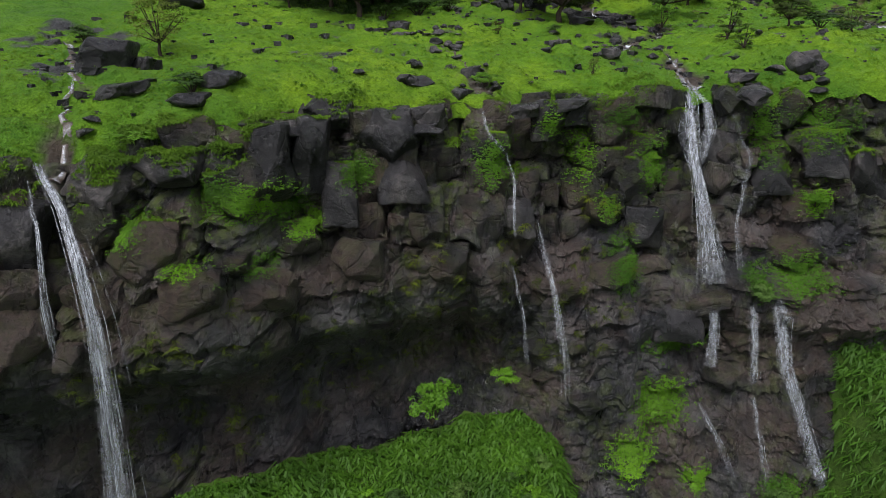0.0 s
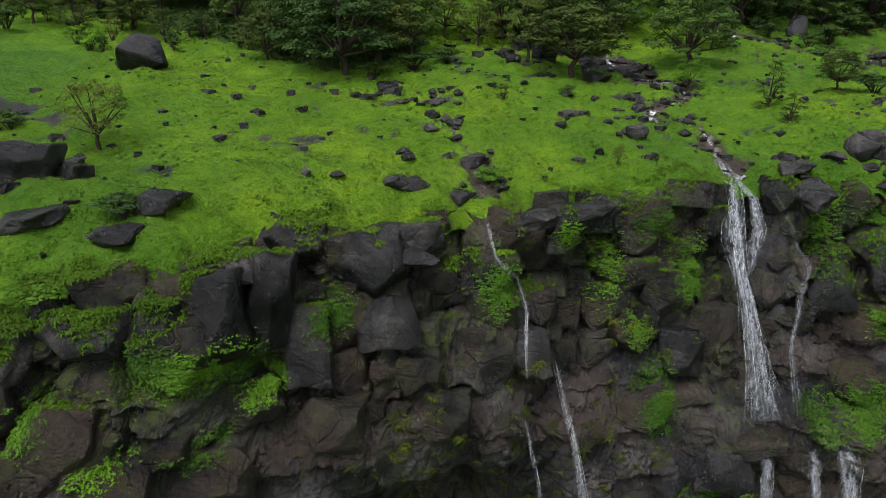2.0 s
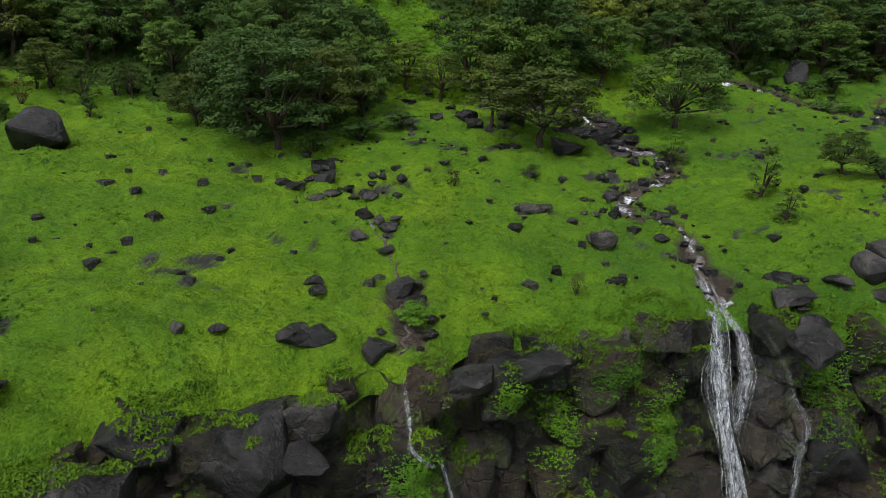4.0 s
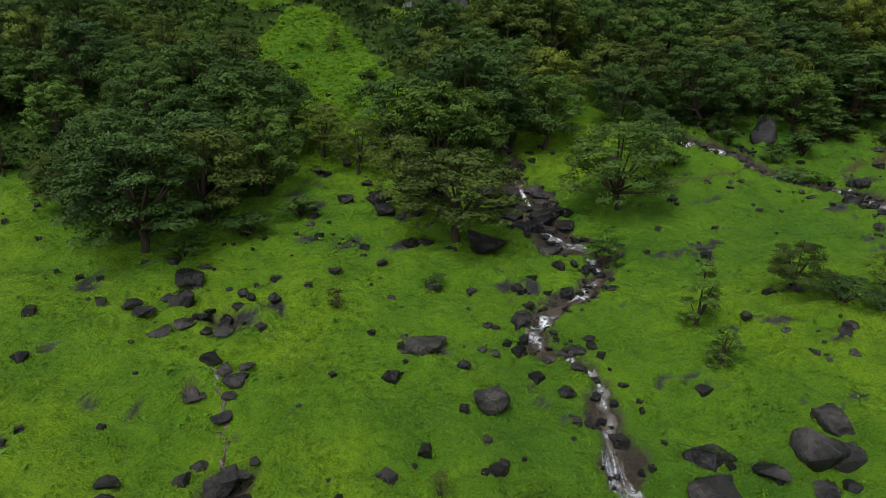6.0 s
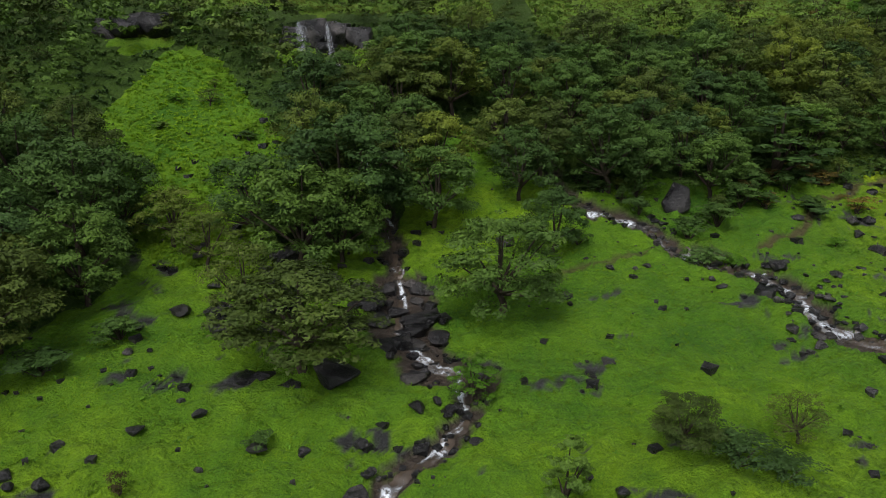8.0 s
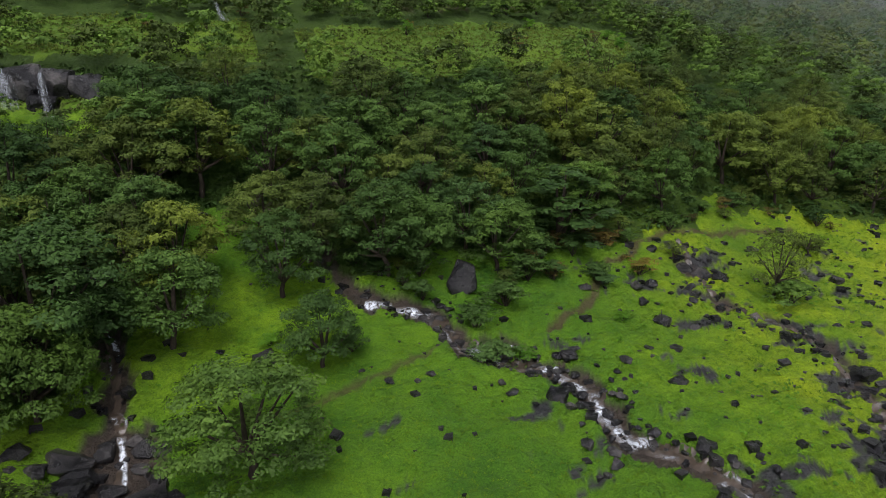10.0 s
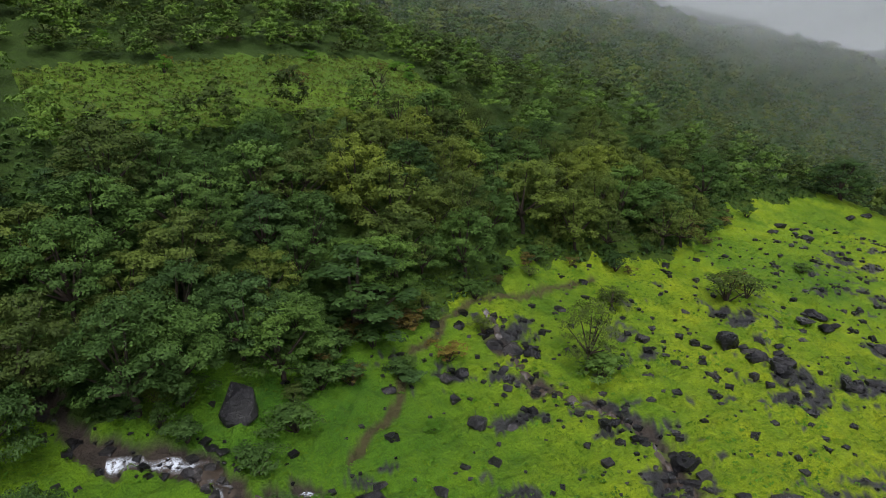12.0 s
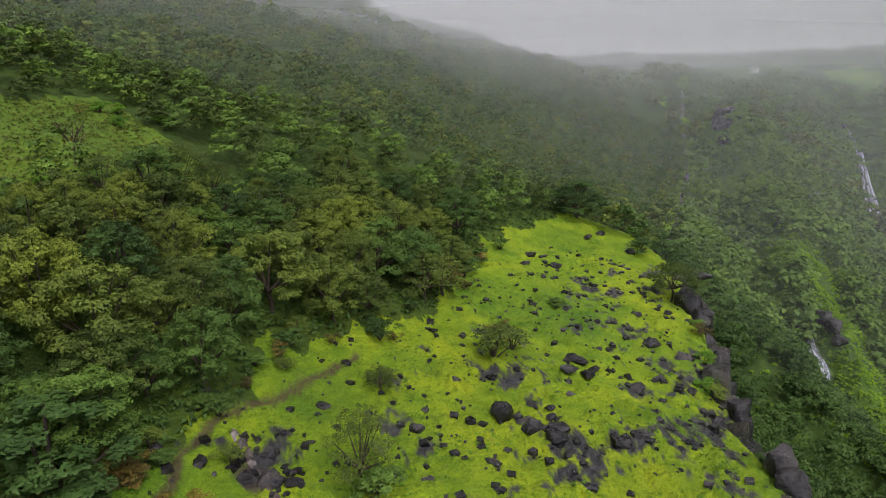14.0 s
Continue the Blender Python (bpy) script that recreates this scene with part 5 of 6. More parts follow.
waterfall([(16.9, 48.6, 27.0), (17.5, 46.8, 26.0), (17.4, 45.4, 24.6), (16.6, 44.2, 22.4)], (0.4, 0.9, 0.6), 10, "side arm of the broad waterfall", 7)
waterfall([(18.0, 48.0, 26.7), (19.4, 46.2, 24.4), (19.7, 44.8, 22.6), (19.2, 43.6, 20.4), (18.7, 43, 18.6), (18.9, 42, 15.6)], (0.2, 0.3, 0.4, 0.6), 5, "side arm of the broad waterfall", 8)
waterfall([(20.5, 41, 14.6), (20.7, 40.4, 14.2), (20.8, 39.4, 12.3), (20.9, 38.9, 10.5), (21.6, 38.3, 8.4), (22.3, 37.7, 6), (23.3, 37.1, 3)], (1.1, 0.8), 24, "lower waterfall spilling off the rock ledge", 9)
waterfall([(19.1, 40.4, 14.2), (19.1, 39.5, 11.9), (19, 38.8, 9.4)], (0.6, 0.7), 8, "lower waterfall spilling off the rock ledge", 10)
waterfall([(18.9, 38.6, 8.9), (19.4, 37.8, 5.7), (19.8, 37.2, 2.7)], (0.5, 0.5), 6, "thin trickle running down the lower rocks", 11)
waterfall([(16.6, 40, 13.9), (16.5, 39.4, 11.8), (16.3, 38.9, 10.6)], (0.7, 0.8), 6, "fine veil of drops under the ledge", 12)
waterfall([(15.4, 38.2, 8.6), (15.9, 37.8, 7.6), (16.8, 37.4, 5.9), (17.6, 36.9, 3.4)], (0.3, 0.5), 7, "thin trickle running down the lower rocks", 13)
waterfall([(-20.3, 39.2, 29.2), (-19.2, 36.8, 28.3), (-18.8, 35.6, 27.4)], (0.3, 0.45), 10, "small cascade beside a large boulder", 14)
waterfall([(5.6, 116.4, 51.6), (5.9, 113.6, 50.9), (6.2, 112.8, 49.2), (6.5, 112.0, 47.0)], (0.8, 1.6), 18, "small waterfall on a rock step among the trees", 15, hug=False)
waterfall([(8.6, 116.4, 51.6), (8.9, 113.4, 50.8), (9.1, 112.6, 49.2), (9.3, 111.8, 47.4)], (0.4, 0.7), 9, "small waterfall on a rock step among the trees", 16, hug=False)
waterfall([(25.2, 140.5, 59.5), (25.6, 138.5, 57.5), (26.3, 136.6, 56.2)], (0.5, 0.9), 8, "small waterfall high on the hillside", 17, hug=False)


waterfall([(204, 69.5, -5), (199.4, 67.9, -7), (195, 66.2, -8), (190, 64.3, -10), (185.5, 62.6, -11)], (1.5, 3.0), 24, "white waterfall on the next green spur", 18, hug=False)
waterfall([(468, 87, 16), (458, 81, 8), (449.8, 76.8, 3.9), (434, 74, -2), (418, 70.7, -7.8), (395, 67, -12), (371, 63.7, -16)], (4, 9), 30, "far white waterfall on the opposite slope", 19, hug=False)
waterfall([(322, 82, 4), (312, 80, 2), (302, 78, 0)], (2, 4), 10, "far white waterfall on the opposite slope", 20, hug=False)


def stream(line, half, label, foamy):
    """Shallow running water laid in its bed."""
    P = loft(line, 40 * len(line))
    d = np.gradient(P, axis=0)
    side = np.stack([-d[:, 1], d[:, 0]], 1) / (np.linalg.norm(d, axis=1, keepdims=True) + 1e-9)
    V, foam = [], []
    s = np.arange(len(P)) * 0.1
    wide = half * (1 + 0.4 * grain(s / 1.3, s * 0, 91))
    for off in np.linspace(-1, 1, 7):
        q = P + side * (off * wide)[:, None] + side * (0.2 * grain(s / 0.9, s * 0, 92))[:, None]
        V.append(np.stack([q[:, 0], q[:, 1], land(q[:, 0], q[:, 1]) + 0.07 - 0.05 * abs(off)], 1))
        foam.append(foamy * (1 - abs(off) ** 2) * np.clip(0.28 + 1.1 * grain(s / 1.9, s * 0 + 0.8 * off, 93) + 0.5 * grain(s / 0.5, s * 0 + 1.7 * off, 94), 0, 1))
    n = len(P)
    i = np.arange(n - 1)
    Q = np.concatenate([np.stack([c * n + i, c * n + i + 1, (c + 1) * n + i + 1, (c + 1) * n + i], 1) for c in range(6)])
    flow = np.concatenate(V) - [0, 0, 0.02]
    tagged(new("stream_water", mesh_from("stream_water", flow, Q, SHALLOW, True)), "shallow brown water in a stony bed", "stream", kind="structure")
    return tagged(new("stream", mesh_from("stream", np.concatenate(V), Q, RUNNING, True, {"foam": np.concatenate(foam)})), label, "stream", kind="structure")


stream(STREAM_A, 0.32, "shallow rushing stream with white water over stones", 1.9)
stream(STREAM_B[2:], 0.62, "shallow rushing stream with white water over stones", 1.4)
stream(STREAM_C, 0.3, "shallow trickle over bare rock", 0.12)
stream(STREAM_D[2:], 0.1, "small trickle between stones", 0.35)
stream(STREAM_E, 0.2, "small stream running to the cliff", 1.0)
stream(STREAM_F, 0.35, "side arm of the rushing stream", 1.0)


# ---------------------------------------------------------------- grass and herbs
def blades(P, N, per, length, width, r, droop=0.5):
    """Arching blades, two triangles each, springing from the places P along N."""
    n = len(P) * per
    p = np.repeat(P, per, 0) + r.normal(0, 0.06, (n, 3)) * [1, 1, 0.2]
    up = np.repeat(N, per, 0)
    out = r.normal(0, 1, (n, 3)) * [1, 1, 0.25]
    out /= np.linalg.norm(out, axis=1, keepdims=True) + 1e-9
    L = (np.repeat(length * r.uniform(0.6, 1.35, len(P)), per) * r.uniform(0.7, 1.2, n))[:, None]
    side = np.cross(out, up)
    side = side / (np.linalg.norm(side, axis=1, keepdims=True) + 1e-9) * width * (L / length) * 0.5
    mid = p + (up * 0.75 + out * 0.35) * L * 0.6
    tip = p + (up * (0.9 - droop) + out * (0.5 + 0.4 * droop)) * L
    V = np.stack([p, mid + side, tip, mid - side], 1).reshape(-1, 3)
    return V, np.arange(4 * n).reshape(n, 4)


r = np.random.default_rng(21)
px, pv = r.uniform(-26, 90, 60000), 44 * r.random(60000) ** 1.25
py = rim(px) + pv
ok = (beds(px, py) < 0.25) & (slabs(px, py) < 0.3) & (paths(px, py) < 0.2) & (r.random(60000) < 0.4 + 0.8 * np.abs(grain(px / 1.9, py / 1.9, 2)))
px, py = px[ok], py[ok]
P = np.stack([px, py, land(px, py) - 0.02], 1)
V, Q = blades(P, np.tile([0, 0, 1.0], (len(P), 1)), 4, 0.2, 0.05, r, 0.7)
tagged(new("grass_tufts", mesh_from("grass_tufts", V, Q, GRASS, False)), "short bright green monsoon grass in tufts", "grass", kind="stuff")

px, py = r.uniform(-11, 9.5, 6000), r.uniform(78, 111, 6000)
ok = wood(px, py) < 0.5
P = np.stack([px, py, land(px, py) - 0.02], 1)[ok]
V, Q = blades(P, np.tile([0, 0, 1.0], (len(P), 1)), 5, 0.36, 0.12, r, 0.75)
tagged(new("glade_grass", mesh_from("glade_grass", V, Q, GRASS, False)), "knee-high bright grass of the narrow glade", "grass", kind="stuff")

# low dark herbs that speckle the turf, and the undergrowth of the wood
px, pv = r.uniform(-26, 128, 26000), 50 * r.random(26000)
py = rim(px) + pv
near_rock = step(rough(px / 5, py / 4, 77, 3), 0.25, 0.9)
ok = (r.random(26000) < 0.05 + 0.4 * near_rock) & (beds(px, py) < 0.4) & (wood(px, py) < 0.5)
P = np.stack([px, py, land(px, py) - 0.02], 1)[ok]
V, Q = blades(P, np.tile([0, 0, 1.0], (len(P), 1)), 5, 0.26, 0.11, r, 0.7)
tagged(new("turf_herbs", mesh_from("turf_herbs", V, Q, HERB, False)), "low green herbs dotted over the turf", "herbs", kind="stuff")
px, py = r.uniform(-45, 150, 16000), r.uniform(62, 122, 16000)
ok = (wood(px, py) > 0.5) & (py > rim(px) + 1)
P = np.stack([px, py, land(px, py) - 0.05], 1)[ok]
V, Q = blades(P, np.tile([0, 0, 1.0], (len(P), 1)), 6, 0.8, 0.26, r, 0.6)
tagged(new("wood_undergrowth", mesh_from("wood_undergrowth", V, Q, LEAF_A, False)), "dark green undergrowth beneath the trees", "undergrowth", kind="stuff")

px, py = r.uniform(-30, 95, 22000), r.uniform(112, 142, 22000)
ok = wood(px, py) < 0.5
P = np.stack([px, py, land(px, py) - 0.03], 1)[ok]
V, Q = blades(P, np.tile([0, 0, 1.0], (len(P), 1)), 4, 0.42, 0.16, r, 0.7)
tagged(new("clearing_grass", mesh_from("clearing_grass", V, Q, LEAF_B, False)), "coarse olive grass of the upper clearing", "grass", kind="stuff")

# herbs and tall grass on the foot of the cliff
px, pv = r.uniform(-24, 36, 16000), r.uniform(2.5, 16, 16000)
py = rim(px) - pv
ok = (px > -15) & (px < 8.5) | (px > 22) | (r.random(16000) < 0.12)
ok &= (pv < 12 + 4 * rough(px / 4, pv * 0, 39, 3)) & (px < 31 + 4 * grain(pv / 3, pv * 0, 40))
px, py = px[ok], py[ok]
P = np.stack([px, py, foot(px, py) - 0.05], 1)
V, Q = blades(P, np.tile([0, -0.25, 0.97], (len(P), 1)), 6, 0.74, 0.095, r, 1.05)
tagged(new("tall_herbs", mesh_from("tall_herbs", V, Q, HERB, False)), "lush broad-leaved herbs on the slope below the cliff", "herbs", kind="stuff")


px, py = r.uniform(84, 262, 26000), r.uniform(30, 110, 26000)
gap = rim(px) - py
ok = (gap > 1) & (gap < 70) & ((np.abs(py - (55.5 + 0.37 * (px - 185.5))) < 9) & (px > 158) | (r.random(26000) < 0.12))
P = np.stack([px, py, foot(px, py) - 0.05], 1)[ok]
V, Q = blades(P, np.tile([0, 0, 1.0], (len(P), 1)), 4, 0.9, 0.4, r, 0.7)
tagged(new("gully_herbs", mesh_from("gully_herbs", V, Q, GRASS, False)), "rank green growth on the open back of the spur", "herbs", kind="stuff")
for x, y, w, h in [(202, 64.4, 3.4, 3.2), (206, 66.6, 3.2, 3.4), (198, 62.6, 2.6, 2.4), (206, 72, 2.6, 3.0)]:
    boulder(x, y, w, "dark rock beside the waterfall of the spur", "rock steps", "rock_block", float(foot(np.array([x]), np.array([y]))[0]) + h * 0.3, h / w, BLOCKS, w)


def patch_at(x, z, wx, wz, count, length, name, label, mat=HERB, width=0.16, per=6, droop=0.85):
    """Leafy growth clinging to the rock round one place."""
    P, N = [], []
    for dx, dz in r.normal(0, 0.4, (count, 2)):
        y, normal = front(x + dx * wx, z + dz * wz)
        if y is not None and normal.z > -0.45:
            P.append((x + dx * wx, y + 0.02, z + dz * wz))
            N.append((normal.x * 0.4, normal.y * 0.5 - 0.2, 0.6 + 0.3 * normal.z))
    if not P:
        return None
    V, Q = blades(np.array(P), np.array(N), per, length, width * length / 0.5, r, droop)
    return tagged(new(name, mesh_from(name, V, Q, mat, False)), label, "plants", kind="stuff")


FERN_LEAF = make_leaf("fern_leaf", (0.075, 0.120, 0.014), (0.160, 0.200, 0.024), 0.2, 0.3)
FERN = "bright green herbs growing in a cleft of the cliff"
for x, z, wx, wz, n in [(-9.4, 22.9, 3.2, 1.5, 260), (-10.8, 23.6, 1.8, 1.0, 110), (-8.0, 22.2, 1.6, 1.2, 90), (-6.9, 21.4, 1.0, 1.0, 50), (-4.6, 23.6, 1.3, 1.4, 90), (-7.4, 21.2, 1.0, 1.0, 36), (-14.6, 22.2, 1.4, 1.2, 60), (-12.0, 20.4, 1.6, 0.6, 30), (-9.2, 19.9, 1.6, 0.9, 40),
                        (2.9, 23.6, 2.0, 2.2, 130), (8.6, 23.2, 1.8, 3.2, 110), (13.6, 22.4, 2.2, 3.0, 200), (11.2, 16.6, 1.8, 3.0, 170), (10.2, 20.0, 1.2, 1.6, 40), (6.6, 25.2, 1.2, 1.4, 50), (11.6, 25.4, 3, 1.6, 120)]:
    patch_at(x, z, wx * 0.72, wz * 0.72, 7 * n, 0.15, "herb_patch", FERN, per=5)
for x, z, wx, wz, n in [(19.6, 15.2, 1.2, 1.2, 90), (22.4, 15.6, 3.4, 2.0, 240), (23.9, 20.0, 1.8, 1.6, 90), (20.9, 24.2, 1.6, 3.4, 130), (25.0, 24.6, 4.0, 2.4, 170), (13.6, 8.0, 3.0, 2.4, 260), (11.4, 5.2, 2.6, 2.4, 200), (14.8, 11.2, 3.4, 1.0, 150),
                        (15.6, 3.4, 1.6, 1.2, 90), (20.6, 3.0, 2.2, 1.6, 150), (27.5, 10, 4.0, 4.0, 360)]:
    patch_at(x, z, wx * 0.72, wz * 0.72, 6 * n, 0.18, "herb_patch", FERN, per=5)
for k in range(190):
    x, z = dice.uniform(-18, 12), dice.uniform(10.0, 19.5)
    patch_at(x, z + 0.12 * x, 0.35, 0.6, 5, 0.4, "fern_tuft", "small yellow-green fern hanging on the wet rock", mat=FERN_LEAF, width=0.035, per=11, droop=1.35)

# growth that hangs over the rim and lies on the tops of the blocks
qx = r.uniform(-30, 36, 9000)
qy = rim(qx) + r.uniform(-2.6, 0.8, 9000)
ok = (grain(qx / 1.9, qy / 1.6, 67) > -0.12) & (np.abs(qx - 17.2) > 1.2) & (np.abs(qx + 17.6) > 0.8) & (np.abs(qx - 2.3) > 0.4)
P, N = [], []
for x, y in zip(qx[ok], qy[ok]):
    at, normal, _, _ = SKIN.ray_cast(Vector((x, y, 34)), Vector((0, 0, -1)), 30)
    if at and at.z > 21.5 and normal.z > 0.35:
        P.append((x, y, max(at.z, on_land(x, y) if y > rim(np.array([x]))[0] + 0.2 else -99) - 0.02))
        N.append((0, -0.3, 0.9))
for x, off in zip(r.uniform(-21, -8.5, 7000), r.uniform(-2.2, 1.0, 7000)):
    y = float(np.interp(x, RIM_X, RIM_Y)) + off
    at, normal, _, _ = SKIN.ray_cast(Vector((x, y, 34)), Vector((0, 0, -1)), 30)
    if at and at.z > 24.2 and normal.z > 0.25 and abs(x + 17.6) > 0.9 and grain(np.array([x / 1.7]), np.array([y / 1.2]), 69)[0] > -0.3:
        P.append((x, y, at.z - 0.02 + 0.2 * abs(grain(np.array([x / 0.9]), np.array([y / 0.9]), 66)[0])))
        N.append((0, -0.3, 0.9))
V, Q = blades(np.array(P), np.array(N), 6, 0.23, 0.06, r, 0.85)
tagged(new("rim_growth", mesh_from("rim_growth", V, Q, GRASS, False)), "lush low growth hanging over the cliff edge", "plants", kind="stuff")


def shrub_mesh(seed, mat, leaves, leaf):
    q = np.random.default_rng(seed)
    blobs = [(q.normal(0, 0.22), q.normal(0, 0.22), q.uniform(0.2, 0.72), q.uniform(0.15, 0.28), 0.9) for _ in range(9)]
    p, d = lobes_points(blobs, leaves, q)
    stems = [[(0, 0, -0.1, 0.02), (b[0] * 0.6, b[1] * 0.6, b[2] * 0.6, 0.012), (b[0], b[1], b[2], 0.006)] for b in blobs]
    return mesh_from("stem", *tubes(stems, 4), BARK), mesh_from("foliage", *leaf_array(p, d, leaf, q), mat, False)


SHRUBS = {"dark": [shrub_mesh(k, LEAF_A, 1700, 0.06) for k in (71, 72)], "bright": [shrub_mesh(k, HERB, 1700, 0.06) for k in (73, 74)], "brown": [shrub_mesh(75, LEAF_B, 1100, 0.055), shrub_mesh(77, LEAF_E, 1300, 0.055)], "pale": [shrub_mesh(76, LEAF_C, 1400, 0.075)]}
SHRUB_WORDS = {"dark": "low dark green shrub", "bright": "bright green leafy shrub", "brown": "thin olive-brown shrub", "pale": "pale broad-leaved shrub"}


def shrub(kind, x, y, wide, high, z=None, place=" in the grass"):
    stems, leaves = dice.choice(SHRUBS[kind])
    z = on_land(x, y) - 0.03 if z is None else z
    ob = new("shrub")
    ob.empty_display_size = 0.1
    ob.matrix_basis = pose(x, y, z, 0, 0, dice.uniform(0, 360)) @ Matrix.Diagonal((wide, wide, high, 1))
    part("stem", stems, ob)
    part("foliage", leaves, ob)
    return tagged(ob, SHRUB_WORDS[kind] + place, "shrub", "shrubs")


for kind, x, y, w, h in [("dark", 30.6, 58.6, 3.2, 1.6), ("dark", 32.4, 58.0, 2.6, 1.2), ("dark", 9.5, 61.9, 1.4, 1.0), ("brown", 4.5, 58.8, 1.0, 1.2), ("dark", -13, 36.4, 2.6, 1.3), ("bright", -14.8, 33.0, 3.0, 1.2),
                         ("dark", -23.1, 46.3, 1.9, 1.4), ("bright", 2.6, 44.9, 1.9, 1.1), ("pale", 38.6, 80.6, 2.8, 1.6), ("bright", 40.3, 80.4, 2.3, 1.5), ("dark", 38.6, 84.0, 3.0, 2.0), ("dark", 42, 86.5, 4.2, 2.4),
                         ("dark", 45, 89, 4.0, 2.6), ("dark", 36.5, 90.5, 3.5, 2.4), ("brown", 54.9, 88.3, 3.0, 1.6), ("dark", 64.8, 82.2, 4.2, 2.6), ("brown", 87.7, 86.4, 5.0, 3.2), ("brown", 90.5, 86, 4.0, 2.6),
                         ("brown", 59.6, 90.0, 2.2, 1.6), ("dark", 81, 95, 3.4, 2.4)]:
    shrub(kind, x, y, w, h)
for kind, x, y, w, h in [("bright", 49.6, 82.6, 1.5, 0.9), ("dark", 29.5, 82.6, 2.2, 1.3), ("bright", 24.5, 83.5, 1.6, 1.0), ("dark", 47.5, 91.5, 4.0, 2.6), ("dark", 52, 93, 3.5, 2.2), ("dark", 34, 92, 3.4, 2.8), ("brown", 75.7, 90.2, 2.6, 1.2),
                         ("brown", 98, 98.4, 4.4, 2.8), ("brown", 92.2, 88.6, 3.4, 2.2), ("dark", 105.2, 88, 2.4, 1.4), ("dark", 135, 88, 5, 3), ("dark", -5, 63.5, 3.0, 1.6), ("dark", -2.2, 66.6, 3.6, 1.8), ("dark", 0.6, 70, 3.0, 1.6), ("brown", 9.9, 46.9, 1.0, 1.2)]:
    shrub(kind, x, y, w, h)
for k in range(26):
    x, y = dice.uniform(30, 52), dice.uniform(87.5, 92.5)
    if abs(x - 39.2) > 2 and along(np.array([x]), np.array([y]), STREAM_B)[0] > 1.2:
        shrub(dice.choice(("dark", "dark", "bright", "brown", "pale")), x, y, dice.uniform(1.4, 3.2), dice.uniform(1.0, 2.2))
for k in range(34):
    x = dice.uniform(52, 116)
    y = float(np.interp(x, EDGE_X, EDGE_Y)) + dice.uniform(-2.5, 0.5)
    shrub(dice.choice(("dark", "dark", "brown", "brown")), x, y, dice.uniform(1.2, 3.0), dice.uniform(0.8, 2.2))
shrub("bright", -0.9, 31.6, 2.6, 2.7, 11.4, " against the undercut rock")
shrub("bright", 3.2, 34.2, 1.5, 1.3, 12.0, " growing out of the rock face")
shrub("pale", 19.5, 40.0, 1.7, 1.4, 14.3, " on the rock ledge")
shrub("bright", 23.8, 43.2, 1.9, 1.3, 19.6, " growing out of the rock face")
shrub("dark", 20.4, 36.2, 2.6, 1.7, 2.2, " at the foot of the lower falls")

for x, y in [(-3.5, 88), (1.5, 91), (5, 86), (-5, 97), (-1.5, 104), (3, 96), (6.5, 90), (-7.5, 93), (2.4, 83), (-4.2, 101)]:
    shrub(dice.choice(("bright", "dark", "brown")), x, y, dice.uniform(1.0, 2.2), dice.uniform(0.8, 1.6))

# shrubs along the foot of the undercut and on the brink of the gully
for x, y in [(-4.2, 31.0), (-3.0, 31.4), (-1.8, 31.0), (-6.5, 30.2), (0.6, 32.6), (4.4, 33.6), (-8.6, 29.0)]:
    shrub(dice.choice(("dark", "pale", "bright")), x, y, dice.uniform(1.2, 1.9), dice.uniform(0.9, 1.4), float(foot(np.array([x]), np.array([y]))[0]), " at the foot of the undercut")
for k in range(60):
    x = dice.uniform(84, 150)
    off = dice.uniform(-5.5, 1.0)
    y = float(rim(np.array([x]))[0]) + off
    z = on_land(x, max(y, y - off + 0.3)) + (min(off, 0) / 0.36 if off < 0 else 0) - 0.1
    shrub(dice.choice(("dark", "dark", "brown", "bright")), x, y, dice.uniform(1.4, 3.4), dice.uniform(1.0, 2.2), z, " on the brink of the gully")

for k in range(30):
    x = dice.uniform(-13, 8)
    y = float(np.interp(x, RIM_X, RIM_Y)) - dice.uniform(8.5, 14)
    shrub(dice.choice(("bright", "bright", "dark", "pale")), x, y, dice.uniform(0.7, 1.7), dice.uniform(0.5, 1.0), float(foot(np.array([x]), np.array([y]))[0]) - 0.05, " on the slope below the cliff")
# straggling growth before the western wood
for k in range(34):
    x, y = dice.uniform(-42, -9), dice.uniform(62, 76)
    if along(np.array([x]), np.array([y]), [(-21.9, 61.3), (-21.8, 61.3)])[0] > 4 and wood(np.array([x]), np.array([y]))[0] < 0.5 and y > 66 + 0.15 * (x + 25):
        shrub(dice.choice(("dark", "dark", "brown", "bright")), x, y, dice.uniform(1.2, 3.0), dice.uniform(1.0, 2.6))

# shrubs of the upper clearing
for k in range(80):
    x, y = dice.uniform(-22, 90), dice.choice((dice.uniform(119, 139), dice.uniform(134, 150), dice.uniform(117, 121)))
    if y > 134 or wood(np.array([x]), np.array([y]))[0] < 0.5:
        shrub(dice.choice(("dark", "bright", "brown", "brown")), x, y, dice.uniform(1.0, 2.4), dice.uniform(1.2, 2.4))


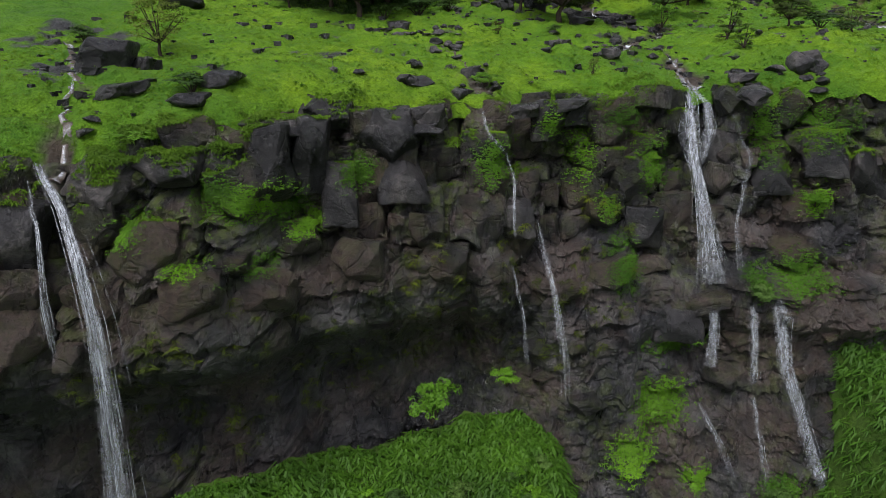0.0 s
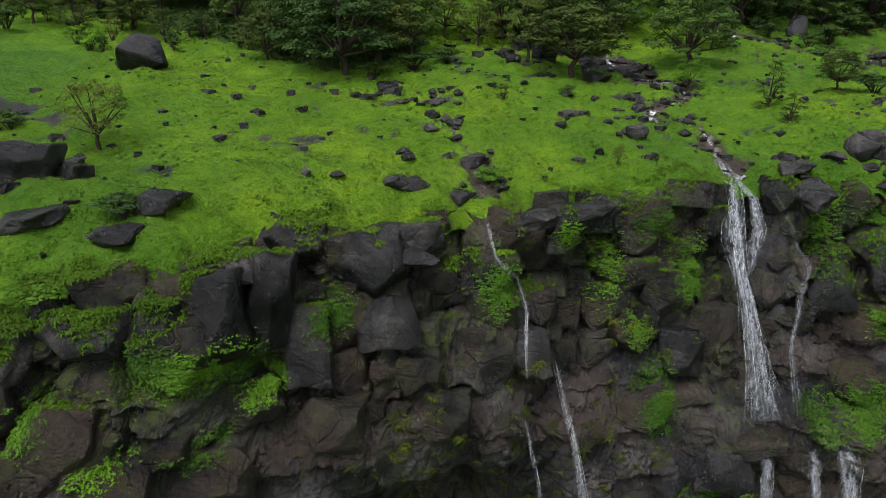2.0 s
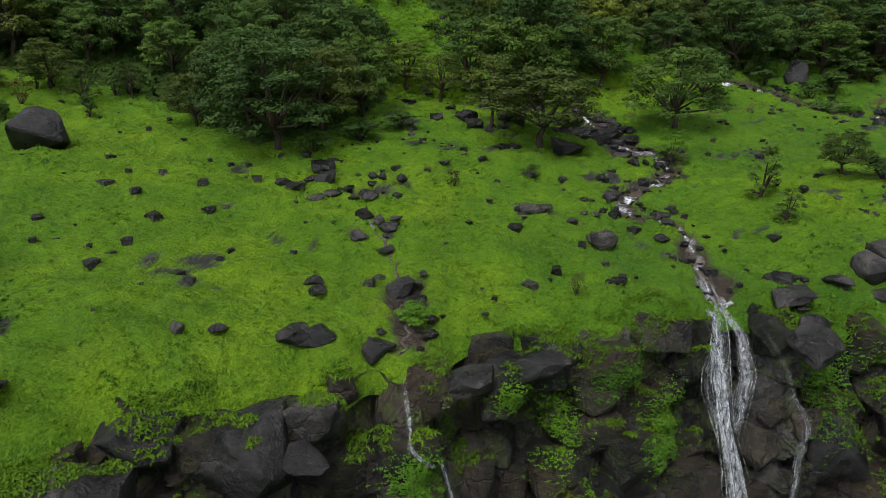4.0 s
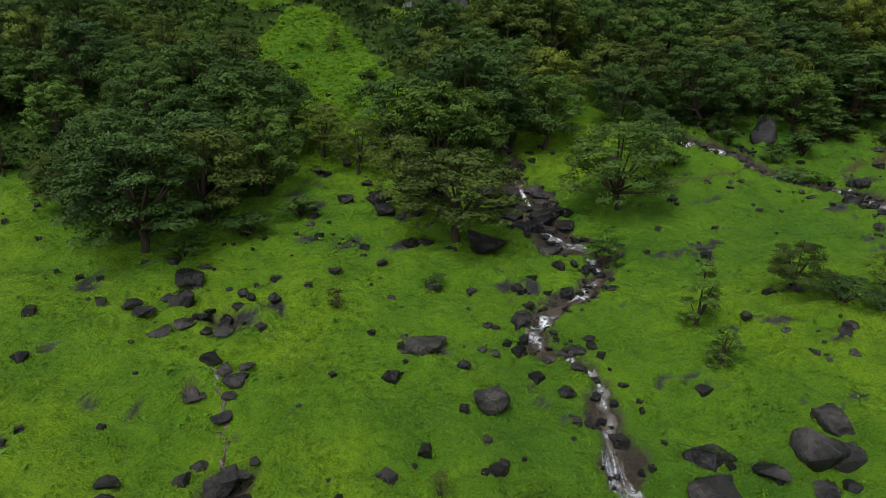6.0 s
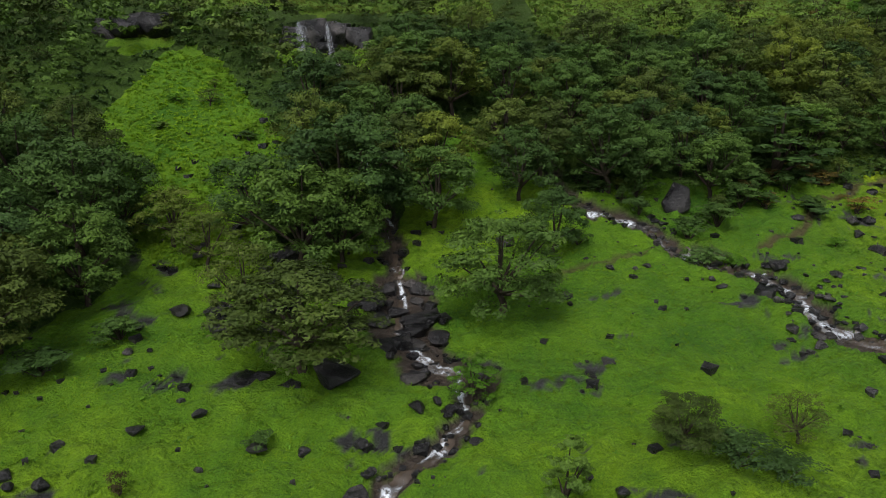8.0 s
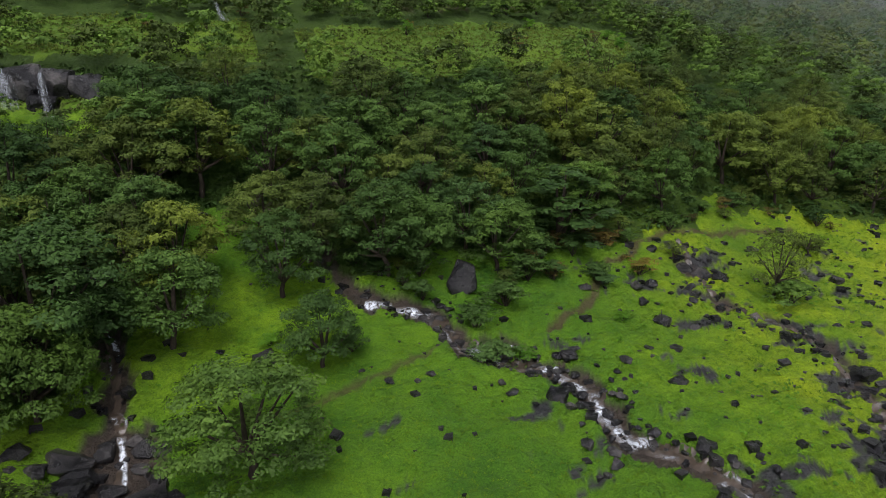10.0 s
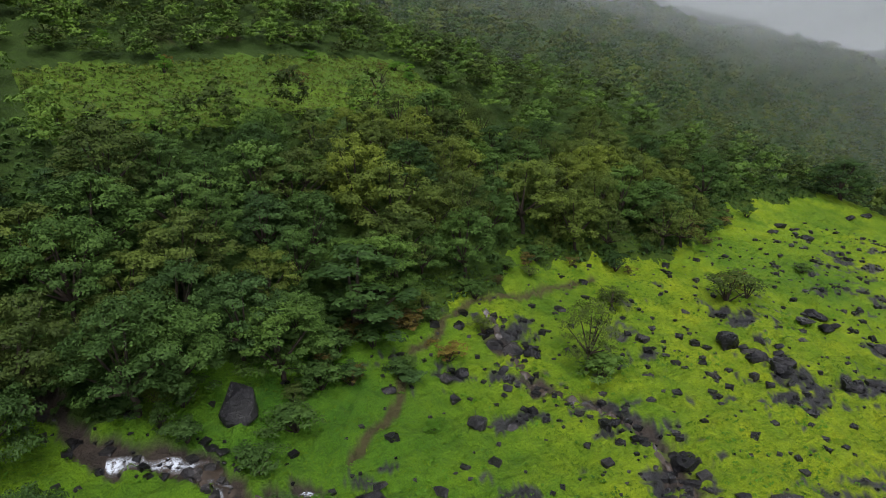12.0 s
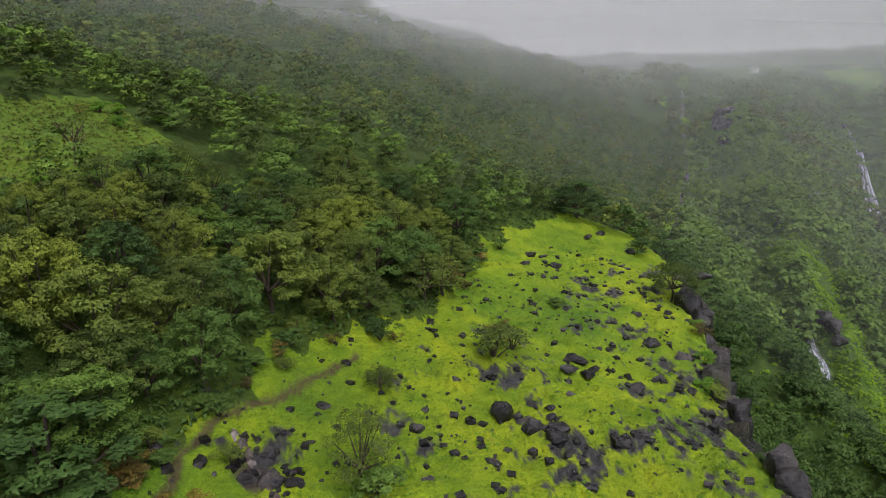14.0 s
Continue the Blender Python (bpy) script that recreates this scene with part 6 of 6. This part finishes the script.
# ---------------------------------------------------------------- a far white house
k = Kit("white_plaster")
PLASTER = k.done(k.mix(k.noise(0.6, 4, 0.6, k.place()), (0.72, 0.72, 0.70), (0.82, 0.82, 0.80)), 0.8, 0.3)
k = Kit("tin_roof")
TIN = k.done(k.mix(k.noise(0.8, 4, 0.6, k.place()), (0.30, 0.31, 0.33), (0.42, 0.42, 0.43)), 0.5, 0.4)
hx, hy = 525.0, 145.0
hz = float(foot(np.array([hx]), np.array([hy]))[0]) + 0.3
house = base("house", hx, hy, hz - 0.5, "small white plastered house on the far plateau", "house", size=0.62)
wall_v = np.array([(x, y, z) for z in (0, 6) for x, y in ((-4, -3.5), (4, -3.5), (4, 3.5), (-4, 3.5))] + [(-4, 0, 8.4), (4, 0, 8.4)], float)
bm = bmesh.new()
vs = [bm.verts.new(v) for v in wall_v]
for f in ((0, 1, 5, 4), (1, 2, 6, 9, 5), (2, 3, 7, 6), (3, 0, 4, 8, 7), (0, 3, 2, 1)):
    bm.faces.new([vs[i] for i in f])
me = bpy.data.meshes.new("wall")
bm.to_mesh(me)
bm.free()
me.materials.append(PLASTER)
part("wall", me, house)
for s in (-1, 1):
    bm = bmesh.new()
    bmesh.ops.create_cube(bm, size=1, matrix=pose(0, s * 1.95, 7.25, s * -34.5, 0, 0) @ Matrix.Diagonal((9, 4.9, 0.15, 1)))
    me = bpy.data.meshes.new("roof")
    bm.to_mesh(me)
    bm.free()
    me.materials.append(TIN)
    part("roof", me, house)

# ---------------------------------------------------------------- mist in the valley, as haze shells
# white see-through sheets that stand in for distance haze
def make_haze():
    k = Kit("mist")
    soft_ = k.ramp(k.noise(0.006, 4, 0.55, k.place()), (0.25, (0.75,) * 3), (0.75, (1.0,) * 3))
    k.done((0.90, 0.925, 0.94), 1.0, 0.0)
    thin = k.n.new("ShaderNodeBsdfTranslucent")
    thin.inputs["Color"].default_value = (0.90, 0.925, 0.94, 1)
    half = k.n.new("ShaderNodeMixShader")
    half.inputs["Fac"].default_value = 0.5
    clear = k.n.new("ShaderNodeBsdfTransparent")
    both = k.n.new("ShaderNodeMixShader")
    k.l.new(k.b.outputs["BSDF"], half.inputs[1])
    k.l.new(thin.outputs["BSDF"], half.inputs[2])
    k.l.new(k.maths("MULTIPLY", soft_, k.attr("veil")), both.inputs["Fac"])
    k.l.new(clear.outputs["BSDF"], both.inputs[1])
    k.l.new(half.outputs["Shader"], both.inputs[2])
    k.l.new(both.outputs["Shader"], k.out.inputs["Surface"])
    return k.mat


HAZE = make_haze()
# emission added to the outermost shell, a backdrop that brightens the far sky
k = Kit("glowing_backdrop")
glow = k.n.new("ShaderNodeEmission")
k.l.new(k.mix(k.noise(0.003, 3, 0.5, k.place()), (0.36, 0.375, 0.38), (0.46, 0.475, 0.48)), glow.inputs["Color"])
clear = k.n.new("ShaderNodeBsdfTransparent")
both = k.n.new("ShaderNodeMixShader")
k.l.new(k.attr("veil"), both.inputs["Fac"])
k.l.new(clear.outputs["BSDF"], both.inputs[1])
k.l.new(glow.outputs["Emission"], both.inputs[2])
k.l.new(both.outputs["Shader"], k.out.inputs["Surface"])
BACKDROP = k.mat
# nested shells round the viewpoint; veil sets how much haze each one adds
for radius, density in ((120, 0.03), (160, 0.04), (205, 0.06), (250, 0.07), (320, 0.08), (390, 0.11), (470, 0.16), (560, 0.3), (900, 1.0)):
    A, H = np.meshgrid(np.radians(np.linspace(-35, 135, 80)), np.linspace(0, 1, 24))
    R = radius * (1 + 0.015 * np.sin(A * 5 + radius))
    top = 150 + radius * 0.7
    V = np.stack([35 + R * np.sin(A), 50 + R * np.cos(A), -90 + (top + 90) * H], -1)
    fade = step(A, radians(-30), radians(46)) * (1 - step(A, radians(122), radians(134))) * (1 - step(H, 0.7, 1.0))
    shell = new("mist_bank", mesh_from("mist_bank", V.reshape(-1, 3), sheet(*A.shape), BACKDROP if radius == 900 else HAZE, True, {"veil": 1 - (1 - density * fade) ** (1 + (5.5 if 200 < radius < 480 else 2.0) * step(V[..., 2], 42, 78))}))
    tagged(shell, "pale grey sheet standing in for monsoon mist and haze", "mist", kind="stuff")
